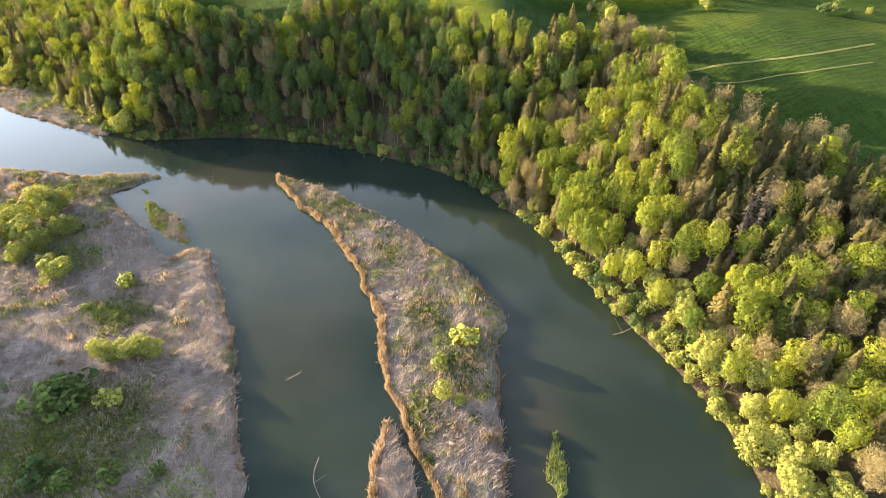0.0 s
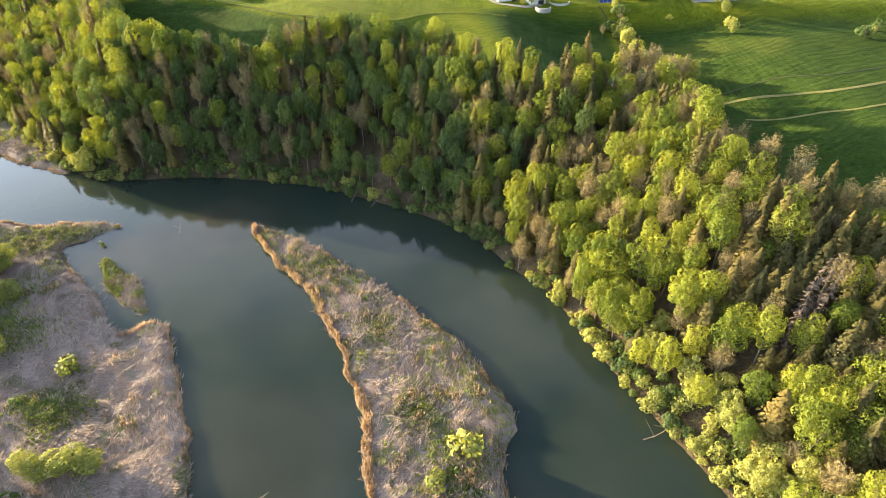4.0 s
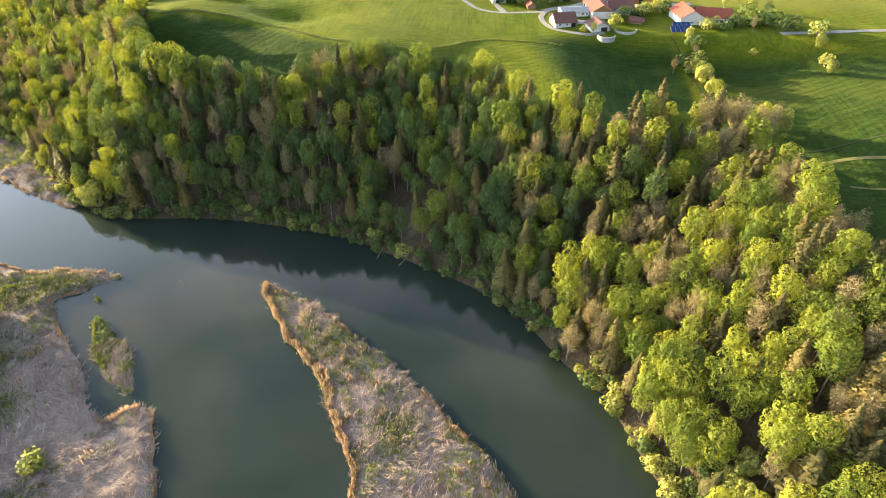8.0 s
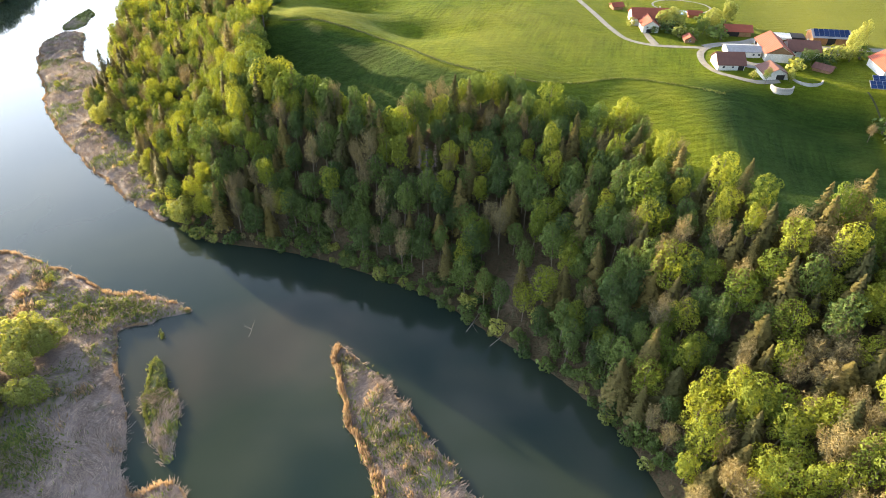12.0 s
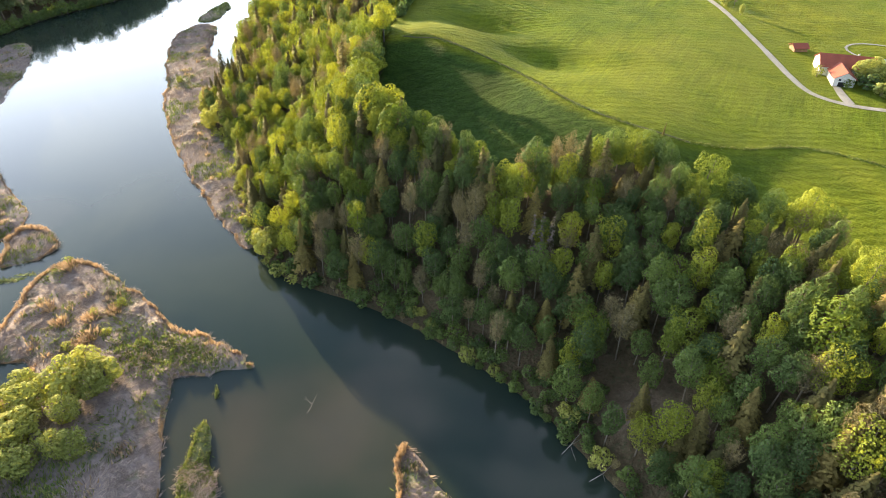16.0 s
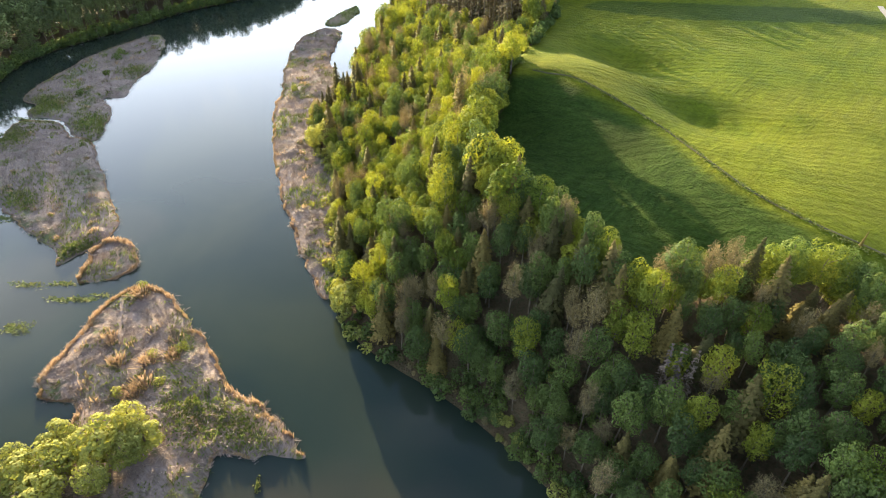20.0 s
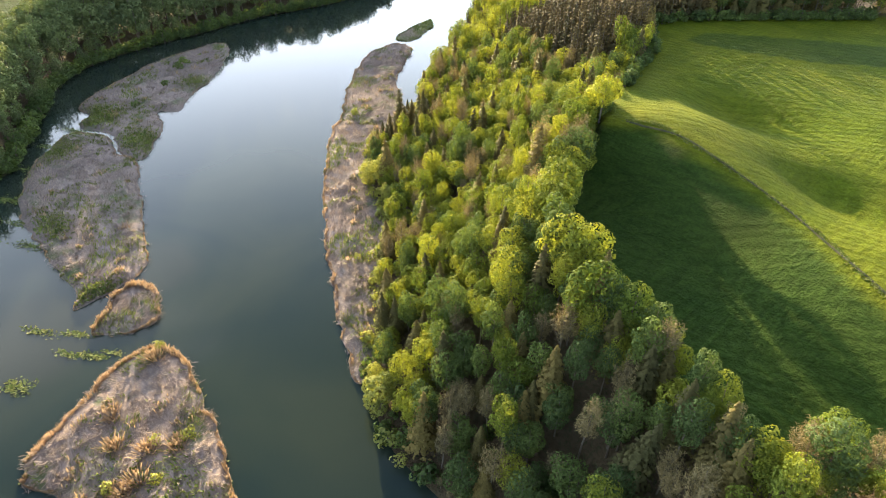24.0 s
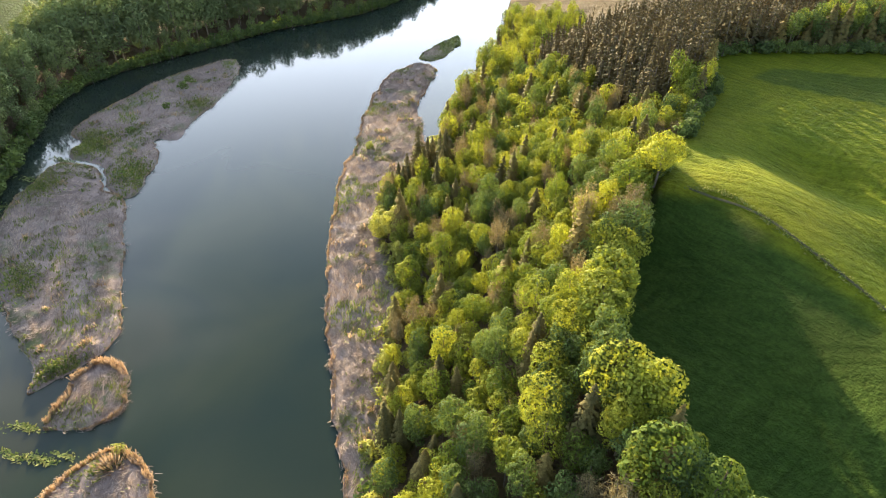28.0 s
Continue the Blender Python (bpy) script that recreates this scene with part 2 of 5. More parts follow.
# river: murky green-brown water with a faint ripple, paler over the silt bars
M_WATER, nt, b = material("river_water", 0.05)
b.inputs["IOR"].default_value = 1.333
b.inputs["Specular IOR Level"].default_value = 0.5
v = mapped(nt)
murk = noise_tex(nt, mapped(nt, (1, 1, 1), 30), 0.018, 3.0, 0.5, 0.6)
col = mix(nt, ramp(nt, murk, (0.35, grey(0)), (0.65, grey(1))), (0.014, 0.024, 0.021), (0.026, 0.035, 0.024))
for x, y, r, k in ((-92, 172, 16, 1.0), (-78, 188, 13, 0.8), (-62, 196, 12, 0.8), (19, 88, 14, 1.2), (-31, 112, 16, 0.6), (18, 64, 10, 1.2), (-195, 176, 14, 0.7), (-205, 205, 10, 0.5)):
    dist = node(nt, "ShaderNodeVectorMath")
    dist.operation = "DISTANCE"
    dist.inputs[1].default_value = (x, y, 0)
    warp = nt.nodes.new("ShaderNodeVectorMath")
    warp.operation = "MULTIPLY_ADD"
    warp.inputs[1].default_value = (14, 14, 0)
    nv = nt.nodes.new("ShaderNodeTexNoise")
    nv.inputs["Scale"].default_value = 0.05
    nt.links.new(v, nv.inputs["Vector"])
    nt.links.new(nv.outputs["Color"], warp.inputs[0])
    nt.links.new(v, warp.inputs[2])
    nt.links.new(warp.outputs[0], dist.inputs[0])
    near = nt.nodes.new("ShaderNodeMapRange")
    near.interpolation_type = "SMOOTHSTEP"
    for k_, v_ in zip((1, 2, 3, 4), (r * 0.3 + 7, r * 1.1 + 7, 0.19 * k, 0.0)):
        near.inputs[k_].default_value = v_
    nt.links.new(dist.outputs["Value"], near.inputs[0])
    col = mix(nt, near.outputs[0], col, (0.095, 0.070, 0.055))
nt.links.new(col, b.inputs["Base Color"])
rip = noise_tex(nt, mapped(nt, (1, 1.6, 1), 40), 0.7, 3.0, 0.5)
bump(nt, b, rip, 0.05, 0.05)

# ---- buildings and roads ----
def tile_material(name, a, b_):
    m, nt, b = material(name, 0.75)
    w = node(nt, "ShaderNodeTexWave", Scale=1.6, Distortion=0.4)
    w.bands_direction = "Z"
    nt.links.new(mapped(nt), w.inputs["Vector"])
    n1 = noise_tex(nt, mapped(nt), 0.8, 5.0)
    col = mix(nt, n1, a, b_)
    col = mix(nt, 1.0, col, ramp(nt, w.outputs["Fac"], (0.1, grey(0.8)), (0.6, grey(1.1))), "MULTIPLY")
    nt.links.new(col, b.inputs["Base Color"])
    bump(nt, b, w.outputs["Fac"], 0.5, 0.06)
    return m


M_TILE = tile_material("red_roof_tiles", (0.20, 0.048, 0.030), (0.30, 0.082, 0.046))
M_TILE_DULL = tile_material("weathered_roof_tiles", (0.11, 0.05, 0.04), (0.17, 0.08, 0.06))
M_SHEET = plain_material("grey_sheet_roof", (0.22, 0.22, 0.23), (0.30, 0.30, 0.31), 1.0, 0.5, 0.1)
M_PLASTER = plain_material("white_plaster", (0.55, 0.53, 0.50), (0.68, 0.66, 0.62), 1.0, 0.9, 0.15)
M_TIMBER = plain_material("brown_timber", (0.17, 0.10, 0.055), (0.28, 0.17, 0.09), 2.0, 0.8, 0.3)
M_ORANGE = plain_material("orange_timber", (0.26, 0.12, 0.05), (0.36, 0.18, 0.08), 2.0, 0.8, 0.3)
M_DARK = plain_material("dark_opening", (0.02, 0.02, 0.02), (0.04, 0.035, 0.03), 1.0, 0.9, 0.1)
M_SOLAR = plain_material("solar_glass", (0.015, 0.03, 0.09), (0.02, 0.05, 0.14), 1.0, 0.25, 0.05)
M_GLASS = plain_material("window_glass", (0.03, 0.035, 0.045), (0.05, 0.06, 0.07), 1.0, 0.08, 0.02)
M_ROAD = plain_material("pale_farm_road", (0.20, 0.185, 0.16), (0.29, 0.27, 0.24), 1.0, 0.9, 0.3)
M_STONE = plain_material("grey_stone", (0.30, 0.28, 0.25), (0.42, 0.40, 0.37), 2.0, 0.9, 0.5)
M_POOL = plain_material("blue_cover", (0.25, 0.42, 0.60), (0.35, 0.52, 0.68), 1.0, 0.3, 0.1)

M_BED_GREEN = plain_material("boggy_ground", (0.10, 0.12, 0.045), (0.17, 0.16, 0.075), 1.0, 0.9, 0.6, 0.2)

# ---- the lie of the land ----
def vnoise(x, y, scale, seed=0):
    """Smooth value noise on a lattice, about -1 to 1."""
    x, y = np.asarray(x, float) / scale, np.asarray(y, float) / scale
    i, j = np.floor(x).astype(np.int64), np.floor(y).astype(np.int64)
    f, g = x - i, y - j
    f, g = f * f * (3 - 2 * f), g * g * (3 - 2 * g)

    def at(a, c):
        h = (a * 374761393 + c * 668265263 + seed * 1442695041) & 0x7FFFFFFF
        h = ((h ^ (h >> 13)) * 1274126177) & 0x7FFFFFFF
        return ((h ^ (h >> 16)) & 0xFFFF) / 32767.5 - 1
    return (at(i, j) * (1 - f) + at(i + 1, j) * f) * (1 - g) + (at(i, j + 1) * (1 - f) + at(i + 1, j + 1) * f) * g


def smooth(x):
    x = np.clip(x, 0, 1)
    return x * x * (3 - 2 * x)


def away(x, y, line):
    """Distance from the points to an open line."""
    best = np.full(np.shape(x), 1e9)
    for (ax, ay), (bx, by) in zip(line[:-1], line[1:]):
        dx, dy = bx - ax, by - ay
        t = np.clip(((x - ax) * dx + (y - ay) * dy) / (dx * dx + dy * dy + 1e-9), 0, 1)
        best = np.minimum(best, np.hypot(x - ax - t * dx, y - ay - t * dy))
    return best


def inside(x, y, poly):
    odd = np.zeros(np.shape(x), bool)
    for (ax, ay), (bx, by) in zip(poly, poly[1:] + poly[:1]):
        if ay != by:
            odd ^= ((ay > y) != (by > y)) & (x < (bx - ax) * (y - ay) / (by - ay) + ax)
    return odd


def curve_through(points, step=3.0, closed=False):
    """A smooth line through the points."""
    pts = [Vector(p) for p in points]
    n, out = len(pts), []
    for i in range(n if closed else n - 1):
        p = [pts[(i + k) % n] if closed else pts[min(max(i + k, 0), n - 1)] for k in (-1, 0, 1, 2)]
        m = max(1, int((p[2] - p[1]).length / step))
        for k in range(m):
            t = k / m
            out.append(tuple(0.5 * (2 * p[1] + (p[2] - p[0]) * t + (2 * p[0] - 5 * p[1] + 4 * p[2] - p[3]) * t * t + (3 * p[1] - p[0] - 3 * p[2] + p[3]) * t ** 3)))
    if not closed:
        out.append(tuple(pts[-1]))
    return out


SHORE = curve_through([(70, -400), (68, -60), (66, 30), (65, 72), (61, 89), (57, 98), (52, 108), (44, 125), (37, 141), (31, 157), (22, 167), (12, 182), (0, 192), (-12, 199),
                       (-27, 206), (-42, 213), (-66, 218), (-89, 220), (-112, 218), (-125, 219), (-141, 227), (-154, 237), (-171, 250), (-186, 264), (-201, 270), (-226, 284),
                       (-236, 311), (-250, 328), (-270, 350), (-303, 397), (-336, 438), (-375, 480), (-440, 560), (-600, 700), (-1200, 1100)], 6.0)
EDGE = curve_through([(170, -400), (165, -60), (158, 30), (146, 90), (128, 122), (110, 141), (100, 148), (89, 151), (82, 166), (72, 182), (75, 207), (63, 223), (48, 222), (34, 220),
                      (22, 230), (10, 239), (4, 252), (-8, 256), (-25, 257), (-40, 267), (-52, 256), (-64, 247), (-76, 247), (-88, 253), (-97, 252), (-106, 258), (-118, 261),
                      (-127, 272), (-137, 291), (-150, 318), (-156, 333), (-163, 350), (-168, 366), (-186, 393), (-170, 421), (-150, 447), (-105, 505), (-40, 590), (60, 800), (200, 1400)], 6.0)
FAR_BANK = curve_through([(-150, -400), (-230, 0), (-262, 110), (-288, 172), (-302, 183), (-322, 192), (-359, 208), (-379, 224), (-390, 246), (-394, 268), (-398, 296), (-404, 328),
                          (-402, 360), (-404, 392), (-425, 440), (-500, 540), (-700, 700), (-1300, 1150)], 6.0)
BROW = curve_through([(-158, 322), (-143, 309), (-133, 313), (-118, 310), (-103, 307), (-85, 301), (-67, 289), (-47, 282), (-36, 280.5), (-18, 287), (0, 297), (40, 290)], 5.0)
BROW_NORTH = [*BROW, (900, 290), (900, 4000), (-600, 4000), (-600, 326)]
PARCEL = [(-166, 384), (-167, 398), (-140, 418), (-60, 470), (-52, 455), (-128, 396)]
LAND = [*SHORE, (-1200, 4000), (4000, 4000), (4000, -400)]
FIELD = [*EDGE, (200, 4000), (4000, 4000), (4000, -400)]
WEST = [*FAR_BANK, (-4000, 1150), (-4000, -400)]


def lie(x, y):
    """Ground height and cover (litter, dry grass, soil) over the plan."""
    x, y = np.asarray(x, float), np.asarray(y, float)
    land, field, west = inside(x, y, LAND), inside(x, y, FIELD), inside(x, y, WEST)
    ds, de, dw = away(x, y, SHORE), away(x, y, EDGE), away(x, y, FAR_BANK)
    rough = vnoise(x, y, 14, 3) + 0.5 * vnoise(x, y, 5, 4)
    u = ds / (ds + de + 1e-6)
    h_edge = 28.0 + 5.0 * smooth((x + 70) / 30) * smooth((95 - x) / 30) + 9.0 * smooth((y - 330) / 42) + 1.2 * vnoise(x, y, 60, 8)
    scar = np.exp(-(((x + 20) / 12) ** 2 + ((y - 218) / 9.5) ** 2))
    bank = h_edge * (0.35 * u + 0.65 * smooth(u)) + np.minimum(ds, 2.0) * 0.4 + rough * 0.9 * np.minimum(1, ds / 6) * (1 - u)
    rise = smooth(de / 62)
    mead = h_edge + (37.3 - h_edge) * rise
    # a hollow beside the wood, below the brow that the hedge bank follows
    brow = away(x, y, BROW) * np.where(inside(x, y, BROW_NORTH), 1, -1)
    hollow = h_edge + (29.3 - h_edge) * smooth(de / 30)
    upper = 37.0 + 1.8 * smooth((x + 150) / 110) + 3.6 * np.exp(-(((x + 128) / 19) ** 2 + ((y - 320) / 14) ** 2)) + 1.6 * np.exp(-(((x + 104) / 20) ** 2 + ((y - 311) / 9) ** 2))
    upper = upper - 4.2 * np.exp(-(((x + 84) / 17) ** 2 + ((y - 320) / 11) ** 2)) - 4.5 * np.exp(-(((x + 122) / 18) ** 2 + ((y - 346) / 11) ** 2)) + 0.4 * np.exp(-(((x + 100) / 26) ** 2 + ((y - 372) / 12) ** 2))
    west_part = smooth((4 - x) / 56)
    mead = mead * (1 - west_part) + west_part * (hollow + (upper - hollow) * smooth((brow + 26) / 28))
    mead = mead + (0.9 * vnoise(x, y, 70, 5) + 0.3 * vnoise(x, y, 18, 6)) * rise
    # the land falls away from a crest below the village, and rises again east of the hedgerow
    mead = mead + 4.5 * smooth((x - 92) / 50) * smooth((308 - y) / 20) - 8.6 * smooth((x - 20) / 40) * smooth((308 - y) / 20) * smooth(de / 40)
    h = np.where(field, mead, np.where(land, bank, -np.minimum(np.minimum(ds, dw) * 0.45, 2.6)))
    # far bank: an unseen southern hill is added to shade the marsh
    h = np.where(west & ~land, np.minimum(dw * 0.5, 2.4) + 0.8 * smooth(dw / 30) + 3 * smooth((dw - 4) / 20) * smooth((y - 190) / 30) + 14 * smooth((dw - 6) / 40) * smooth((200 - y) / 40) + 0.3 * rough, h)
    litter = np.where(field, 1 - smooth((de + 1) / 2.5), np.where(west, smooth(dw / 2) * (1 - smooth((dw - 34) / 6)), 1.0))
    dry = np.where(field, 0.22 * smooth((vnoise(x, y, 38, 11) + 0.5 * vnoise(x, y, 9, 12) - 0.25) * 1.6), 0.0)
    dry = np.maximum(dry, np.where(field, 0.8 * smooth((x - 20) / 40) * smooth((y - 330) / 25), 0))
    # shade painted deep green in the hollow, below the village, east of the hedgerow
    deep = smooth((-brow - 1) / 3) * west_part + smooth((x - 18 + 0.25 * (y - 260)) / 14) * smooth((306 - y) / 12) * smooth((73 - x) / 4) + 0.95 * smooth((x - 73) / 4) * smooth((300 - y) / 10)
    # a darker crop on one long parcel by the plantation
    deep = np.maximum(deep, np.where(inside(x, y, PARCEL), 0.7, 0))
    soil = np.where(land & ~field, smooth((scar - 0.45 + 0.3 * rough) * 1.8) * 0.75, 0)
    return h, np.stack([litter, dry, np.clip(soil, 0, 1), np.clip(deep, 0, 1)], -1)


def mesh_of(name, verts, faces, mat, shade=True):
    """A mesh from arrays of corners and of equal-sided faces."""
    verts, faces = np.asarray(verts, np.float32), np.asarray(faces, np.int32)
    me = bpy.data.meshes.new(name)
    n, k = faces.shape
    me.vertices.add(len(verts))
    me.vertices.foreach_set("co", verts.ravel())
    me.loops.add(n * k)
    me.loops.foreach_set("vertex_index", faces.ravel())
    me.polygons.add(n)
    me.polygons.foreach_set("loop_start", np.arange(0, n * k, k, dtype=np.int32))
    me.polygons.foreach_set("loop_total", np.full(n, k, np.int32))
    me.polygons.foreach_set("use_smooth", np.full(n, shade, bool))
    me.update(calc_edges=True)
    me.materials.append(mat)
    return me


def sheet(xs, ys):
    gx, gy = np.meshgrid(xs, ys)
    w = len(xs)
    i = (np.arange(len(ys) - 1)[:, None] * w + np.arange(w - 1)[None]).ravel()
    return gx.ravel(), gy.ravel(), np.stack([i, i + 1, i + w + 1, i + w], -1)


def widening(a, c, step, reach):
    grow = step * np.cumsum(1.22 ** np.arange(1, 40))
    grow = grow[grow < reach]
    return np.concatenate([a - grow[::-1], np.arange(a, c, step), c + grow])


gx, gy, quads = sheet(widening(-460, 210, 2.2, 3200), widening(30, 480, 2.2, 3200))
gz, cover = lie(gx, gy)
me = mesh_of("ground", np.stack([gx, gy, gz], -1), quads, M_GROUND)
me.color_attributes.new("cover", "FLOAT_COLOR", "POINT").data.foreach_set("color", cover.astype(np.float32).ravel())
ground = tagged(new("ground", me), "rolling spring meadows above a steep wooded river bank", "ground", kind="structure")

wx, wy, wq = sheet(np.linspace(-3000, 3000, 41), np.linspace(-3000, 3000, 41))
tagged(new("water", mesh_of("water", np.stack([wx, wy, 0 * wx], -1), wq, M_WATER)), "calm murky green-brown river reflecting the evening sky", "river", kind="structure")


def part(name, me, parent, label="", m=None):
    ob = new(name, me)
    ob.parent = parent
    if m is not None:
        ob.matrix_basis = m
    if label:
        tagged(ob, label)
    return ob

# ---- reed islands ----
def blades(rng, x, y, z, length, lean, heading, width):
    """Flat stalks, one thin four-cornered blade each, leaning along their heading."""
    n = len(x)
    up = np.stack([np.cos(heading) * np.sin(lean), np.sin(heading) * np.sin(lean), np.cos(lean)], -1)
    turn = heading + math.pi / 2 + rng.normal(0, 0.5, n)
    side = np.stack([np.cos(turn), np.sin(turn), 0 * turn], -1) * width[:, None]
    foot = np.stack([x, y, z], -1)
    v = np.stack([foot - side * 0.5, foot + side * 0.5, foot + up * length[:, None] + side * 0.3, foot + up * length[:, None] - side * 0.3], 1).reshape(-1, 3)
    return v, np.arange(4 * n).reshape(-1, 4)


def reed_island(outline, label, top=0.9, density=1.5, fringe=2.2, green=0.25, seed=0, bed_mat=None, rim=None):
    """A low bed of flattened dry reed with a standing fringe, its outline smoothed and frayed."""
    rng = np.random.default_rng(seed)
    poly = curve_through(outline, 1.5, True)
    poly = [(px + 0.8 * float(vnoise(px, py, 2.6, 21 + seed)) + 0.7 * float(vnoise(px, py, 7, 23 + seed)), py + 0.8 * float(vnoise(px, py, 2.4, 22 + seed)) + 0.7 * float(vnoise(px, py, 7, 24 + seed))) for px, py in poly]
    ring = poly + poly[:1]
    a = np.array(poly)
    (x0, y0), (x1, y1) = a.min(0) - 3, a.max(0) + 3

    def height(x, y):
        d = away(x, y, ring) * np.where(inside(x, y, poly), 1, -1)
        h = np.clip(d * 0.32, -0.7, top) + np.where(d > 0, np.minimum(1, d / 3) * (0.34 * vnoise(x, y, 4.5, 31) + 0.30 * vnoise(x, y, 1.9, 32)), 0)
        return d, h
    step = 0.9 if x1 - x0 < 90 else 1.2
    gx, gy, q = sheet(np.arange(x0, x1, step), np.arange(y0, y1, step))
    d, h = height(gx, gy)
    q = q[(d[q] > -1.6).any(1)]
    used = np.unique(q)
    back = np.zeros(len(gx), int)
    back[used] = np.arange(len(used))
    bed = tagged(new("reed_island", mesh_of("reed_island", np.stack([gx, gy, h], -1)[used], back[q], bed_mat or M_BED)), label, "reed island", kind="structure")
    area = (x1 - x0) * (y1 - y0)
    n = int(area * density * 1.4)
    x, y = rng.uniform(x0, x1, n), rng.uniform(y0, y1, n)
    d, h = height(x, y)
    flow = 2.2 * vnoise(x, y, 16, 41) + 1.1 * vnoise(x, y, 5, 42) + 0.6
    wet = vnoise(x, y, 13, 43) + 0.6 * vnoise(x, y, 4, 44)
    for name, keep, mat, lo, hi, tilt, wide, each, tag in (
            ("flattened_reed", (d > -0.1) & (wet < 1 - 2 * green), M_REED, 0.7, 1.7, 1.12, 0.125, 5, "pale dry flattened reed stalks"),
            ("green_sedge", (d > 0.0) & (wet > 0.75 - 2 * green), M_SEDGE, 0.5, 1.1, 0.6, 0.24, 3, "fresh green sedge among dry reed")):
        # stalks lie in combed tufts, each tuft swept its own way
        spot = np.flatnonzero(keep)[::2]
        if not len(spot):
            continue
        sweep = np.repeat(flow[spot] + rng.normal(0, 0.7, len(spot)), each)
        tip = np.repeat(np.clip(rng.normal(tilt, 0.25, len(spot)), 0.1, 1.45), each)
        k = len(sweep)
        bx, by = np.repeat(x[spot], each) + rng.normal(0, 0.32, k), np.repeat(y[spot], each) + rng.normal(0, 0.32, k)
        vv, ff = blades(rng, bx, by, np.maximum(np.repeat(h[spot], each), 0.02), rng.uniform(lo, hi, k), np.clip(tip + rng.normal(0, 0.1, k), 0.05, 1.5), sweep + rng.normal(0, 0.25, k), rng.uniform(0.5, 1.2, k) * wide)
        tagged(new(name, mesh_of(name, vv, ff, mat)), tag, "reed", kind="stuff")
    # standing fringe along the water, broad and tall on the side that the wind and sun reach
    a = np.array(ring)
    run = np.hypot(*np.diff(a, axis=0).T)
    n = int(run.sum() * 34 * fringe / 2.2)
    i = rng.choice(len(run), n, p=run / run.sum())
    t = rng.random(n)[:, None]
    p = a[i] * (1 - t) + a[i + 1] * t
    out = np.stack([a[i + 1][:, 1] - a[i][:, 1], a[i][:, 0] - a[i + 1][:, 0]], -1) / run[i][:, None]
    spin = np.where(inside(p[:, 0] + out[:, 0] * 0.3, p[:, 1] + out[:, 1] * 0.3, poly), -1, 1)[:, None]
    out = out * spin
    sunny = smooth((out @ np.array([-0.9, 0.25]) + 0.15) / 0.7)
    wide = np.clip(0.35 + 1.2 * sunny + 0.9 * vnoise(p[:, 0], p[:, 1], 9, 51) + 0.5 * vnoise(p[:, 0], p[:, 1], 2.6, 52), 0, 3) * min(1.0, fringe / 2)
    x, y = (p - out * (wide * rng.uniform(0.02, 1, n))[:, None]).T
    x, y = x[wide > 0.15], y[wide > 0.15]
    tall = fringe * (0.42 + 0.38 * sunny + 0.25 * vnoise(p[:, 0], p[:, 1], 2.1, 53))[wide > 0.15]
    d, h = height(x, y)
    k = len(x)
    vv, ff = blades(rng, x, y, np.maximum(h - 0.1, -0.1), tall * rng.uniform(0.55, 1.0, k), np.abs(rng.normal(0.18, 0.18, k)), rng.uniform(0, 6.28, k), rng.uniform(0.10, 0.24, k))
    tagged(new("reed_fringe", mesh_of("reed_fringe", vv, ff, rim or M_FRINGE)), "upright green sedge along the water's edge" if rim else "upright tawny reed along the water's edge", "reed", kind="stuff")
    return height


MID_ISLAND = reed_island([(-61.5, 188), (-45, 182), (-29, 169), (-12, 155), (3, 139), (12, 126), (17, 115), (14, 104), (13, 89), (13, 74), (12, 50), (10, 10), (7, -40), (0, -40),
                          (2, 10), (0, 50), (-3, 66), (-8, 79), (-11.5, 87), (-13.5, 93), (-16, 104), (-19, 118), (-25, 133), (-34, 151), (-48, 169)],
                         "long tapering river island of flattened dry reed", 1.1, 2.4, 2.4, 0.30, 1)
reed_island([(-13.5, 82), (-11.5, 81), (-8, 73), (-5, 64), (-3, 50), (-3, 10), (-12, 0), (-15, 40), (-15, 64), (-14.5, 75)], "small reed island behind a narrow creek", 1.0, 2.4, 2.0, 0.2, 2)
LEFT_ISLAND = reed_island([(-40, 60), (-44, 74), (-49, 89), (-53, 104), (-59, 117), (-65, 130), (-73, 144), (-77, 145.5), (-81, 140), (-86, 143), (-91, 149), (-99, 158), (-109, 168), (-117, 176.5),
                           (-114, 180), (-109, 185), (-103, 189), (-114, 190), (-128, 189.5), (-141, 190.5), (-155, 192.5), (-171, 194.5), (-180, 190), (-179, 181), (-172, 170), (-166, 162),
                           (-159, 158.5), (-152, 163), (-146, 157), (-147, 146), (-172, 143), (-196, 140), (-208, 110), (-200, 50), (-150, 0), (-60, -10), (-42, 20)],
                          "broad marshy island of grey flattened reed", 1.0, 2.2, 1.9, 0.27, 3)
reed_island([(-102, 172.5), (-97, 170), (-87, 160), (-79, 148.5), (-84, 149.5), (-92, 156), (-99, 165)], "narrow green islet in the bay", 0.7, 5.0, 1.3, 0.62, 4, M_BED_GREEN, M_SEDGE)
reed_island([(-106, 179), (-104.6, 178.6), (-104.2, 177.4), (-105.6, 177.6)], "tiny tuft of sedge in the shallows", 0.4, 6.0, 0.9, 0.7, 5, M_BED_GREEN, M_SEDGE)
reed_island([(24.5, 80), (25.5, 74), (25, 66), (23, 63), (22, 70), (23, 76)], "thin strip of sedge in the channel", 0.4, 5.0, 1.2, 0.6, 6, M_BED_GREEN, M_SEDGE)
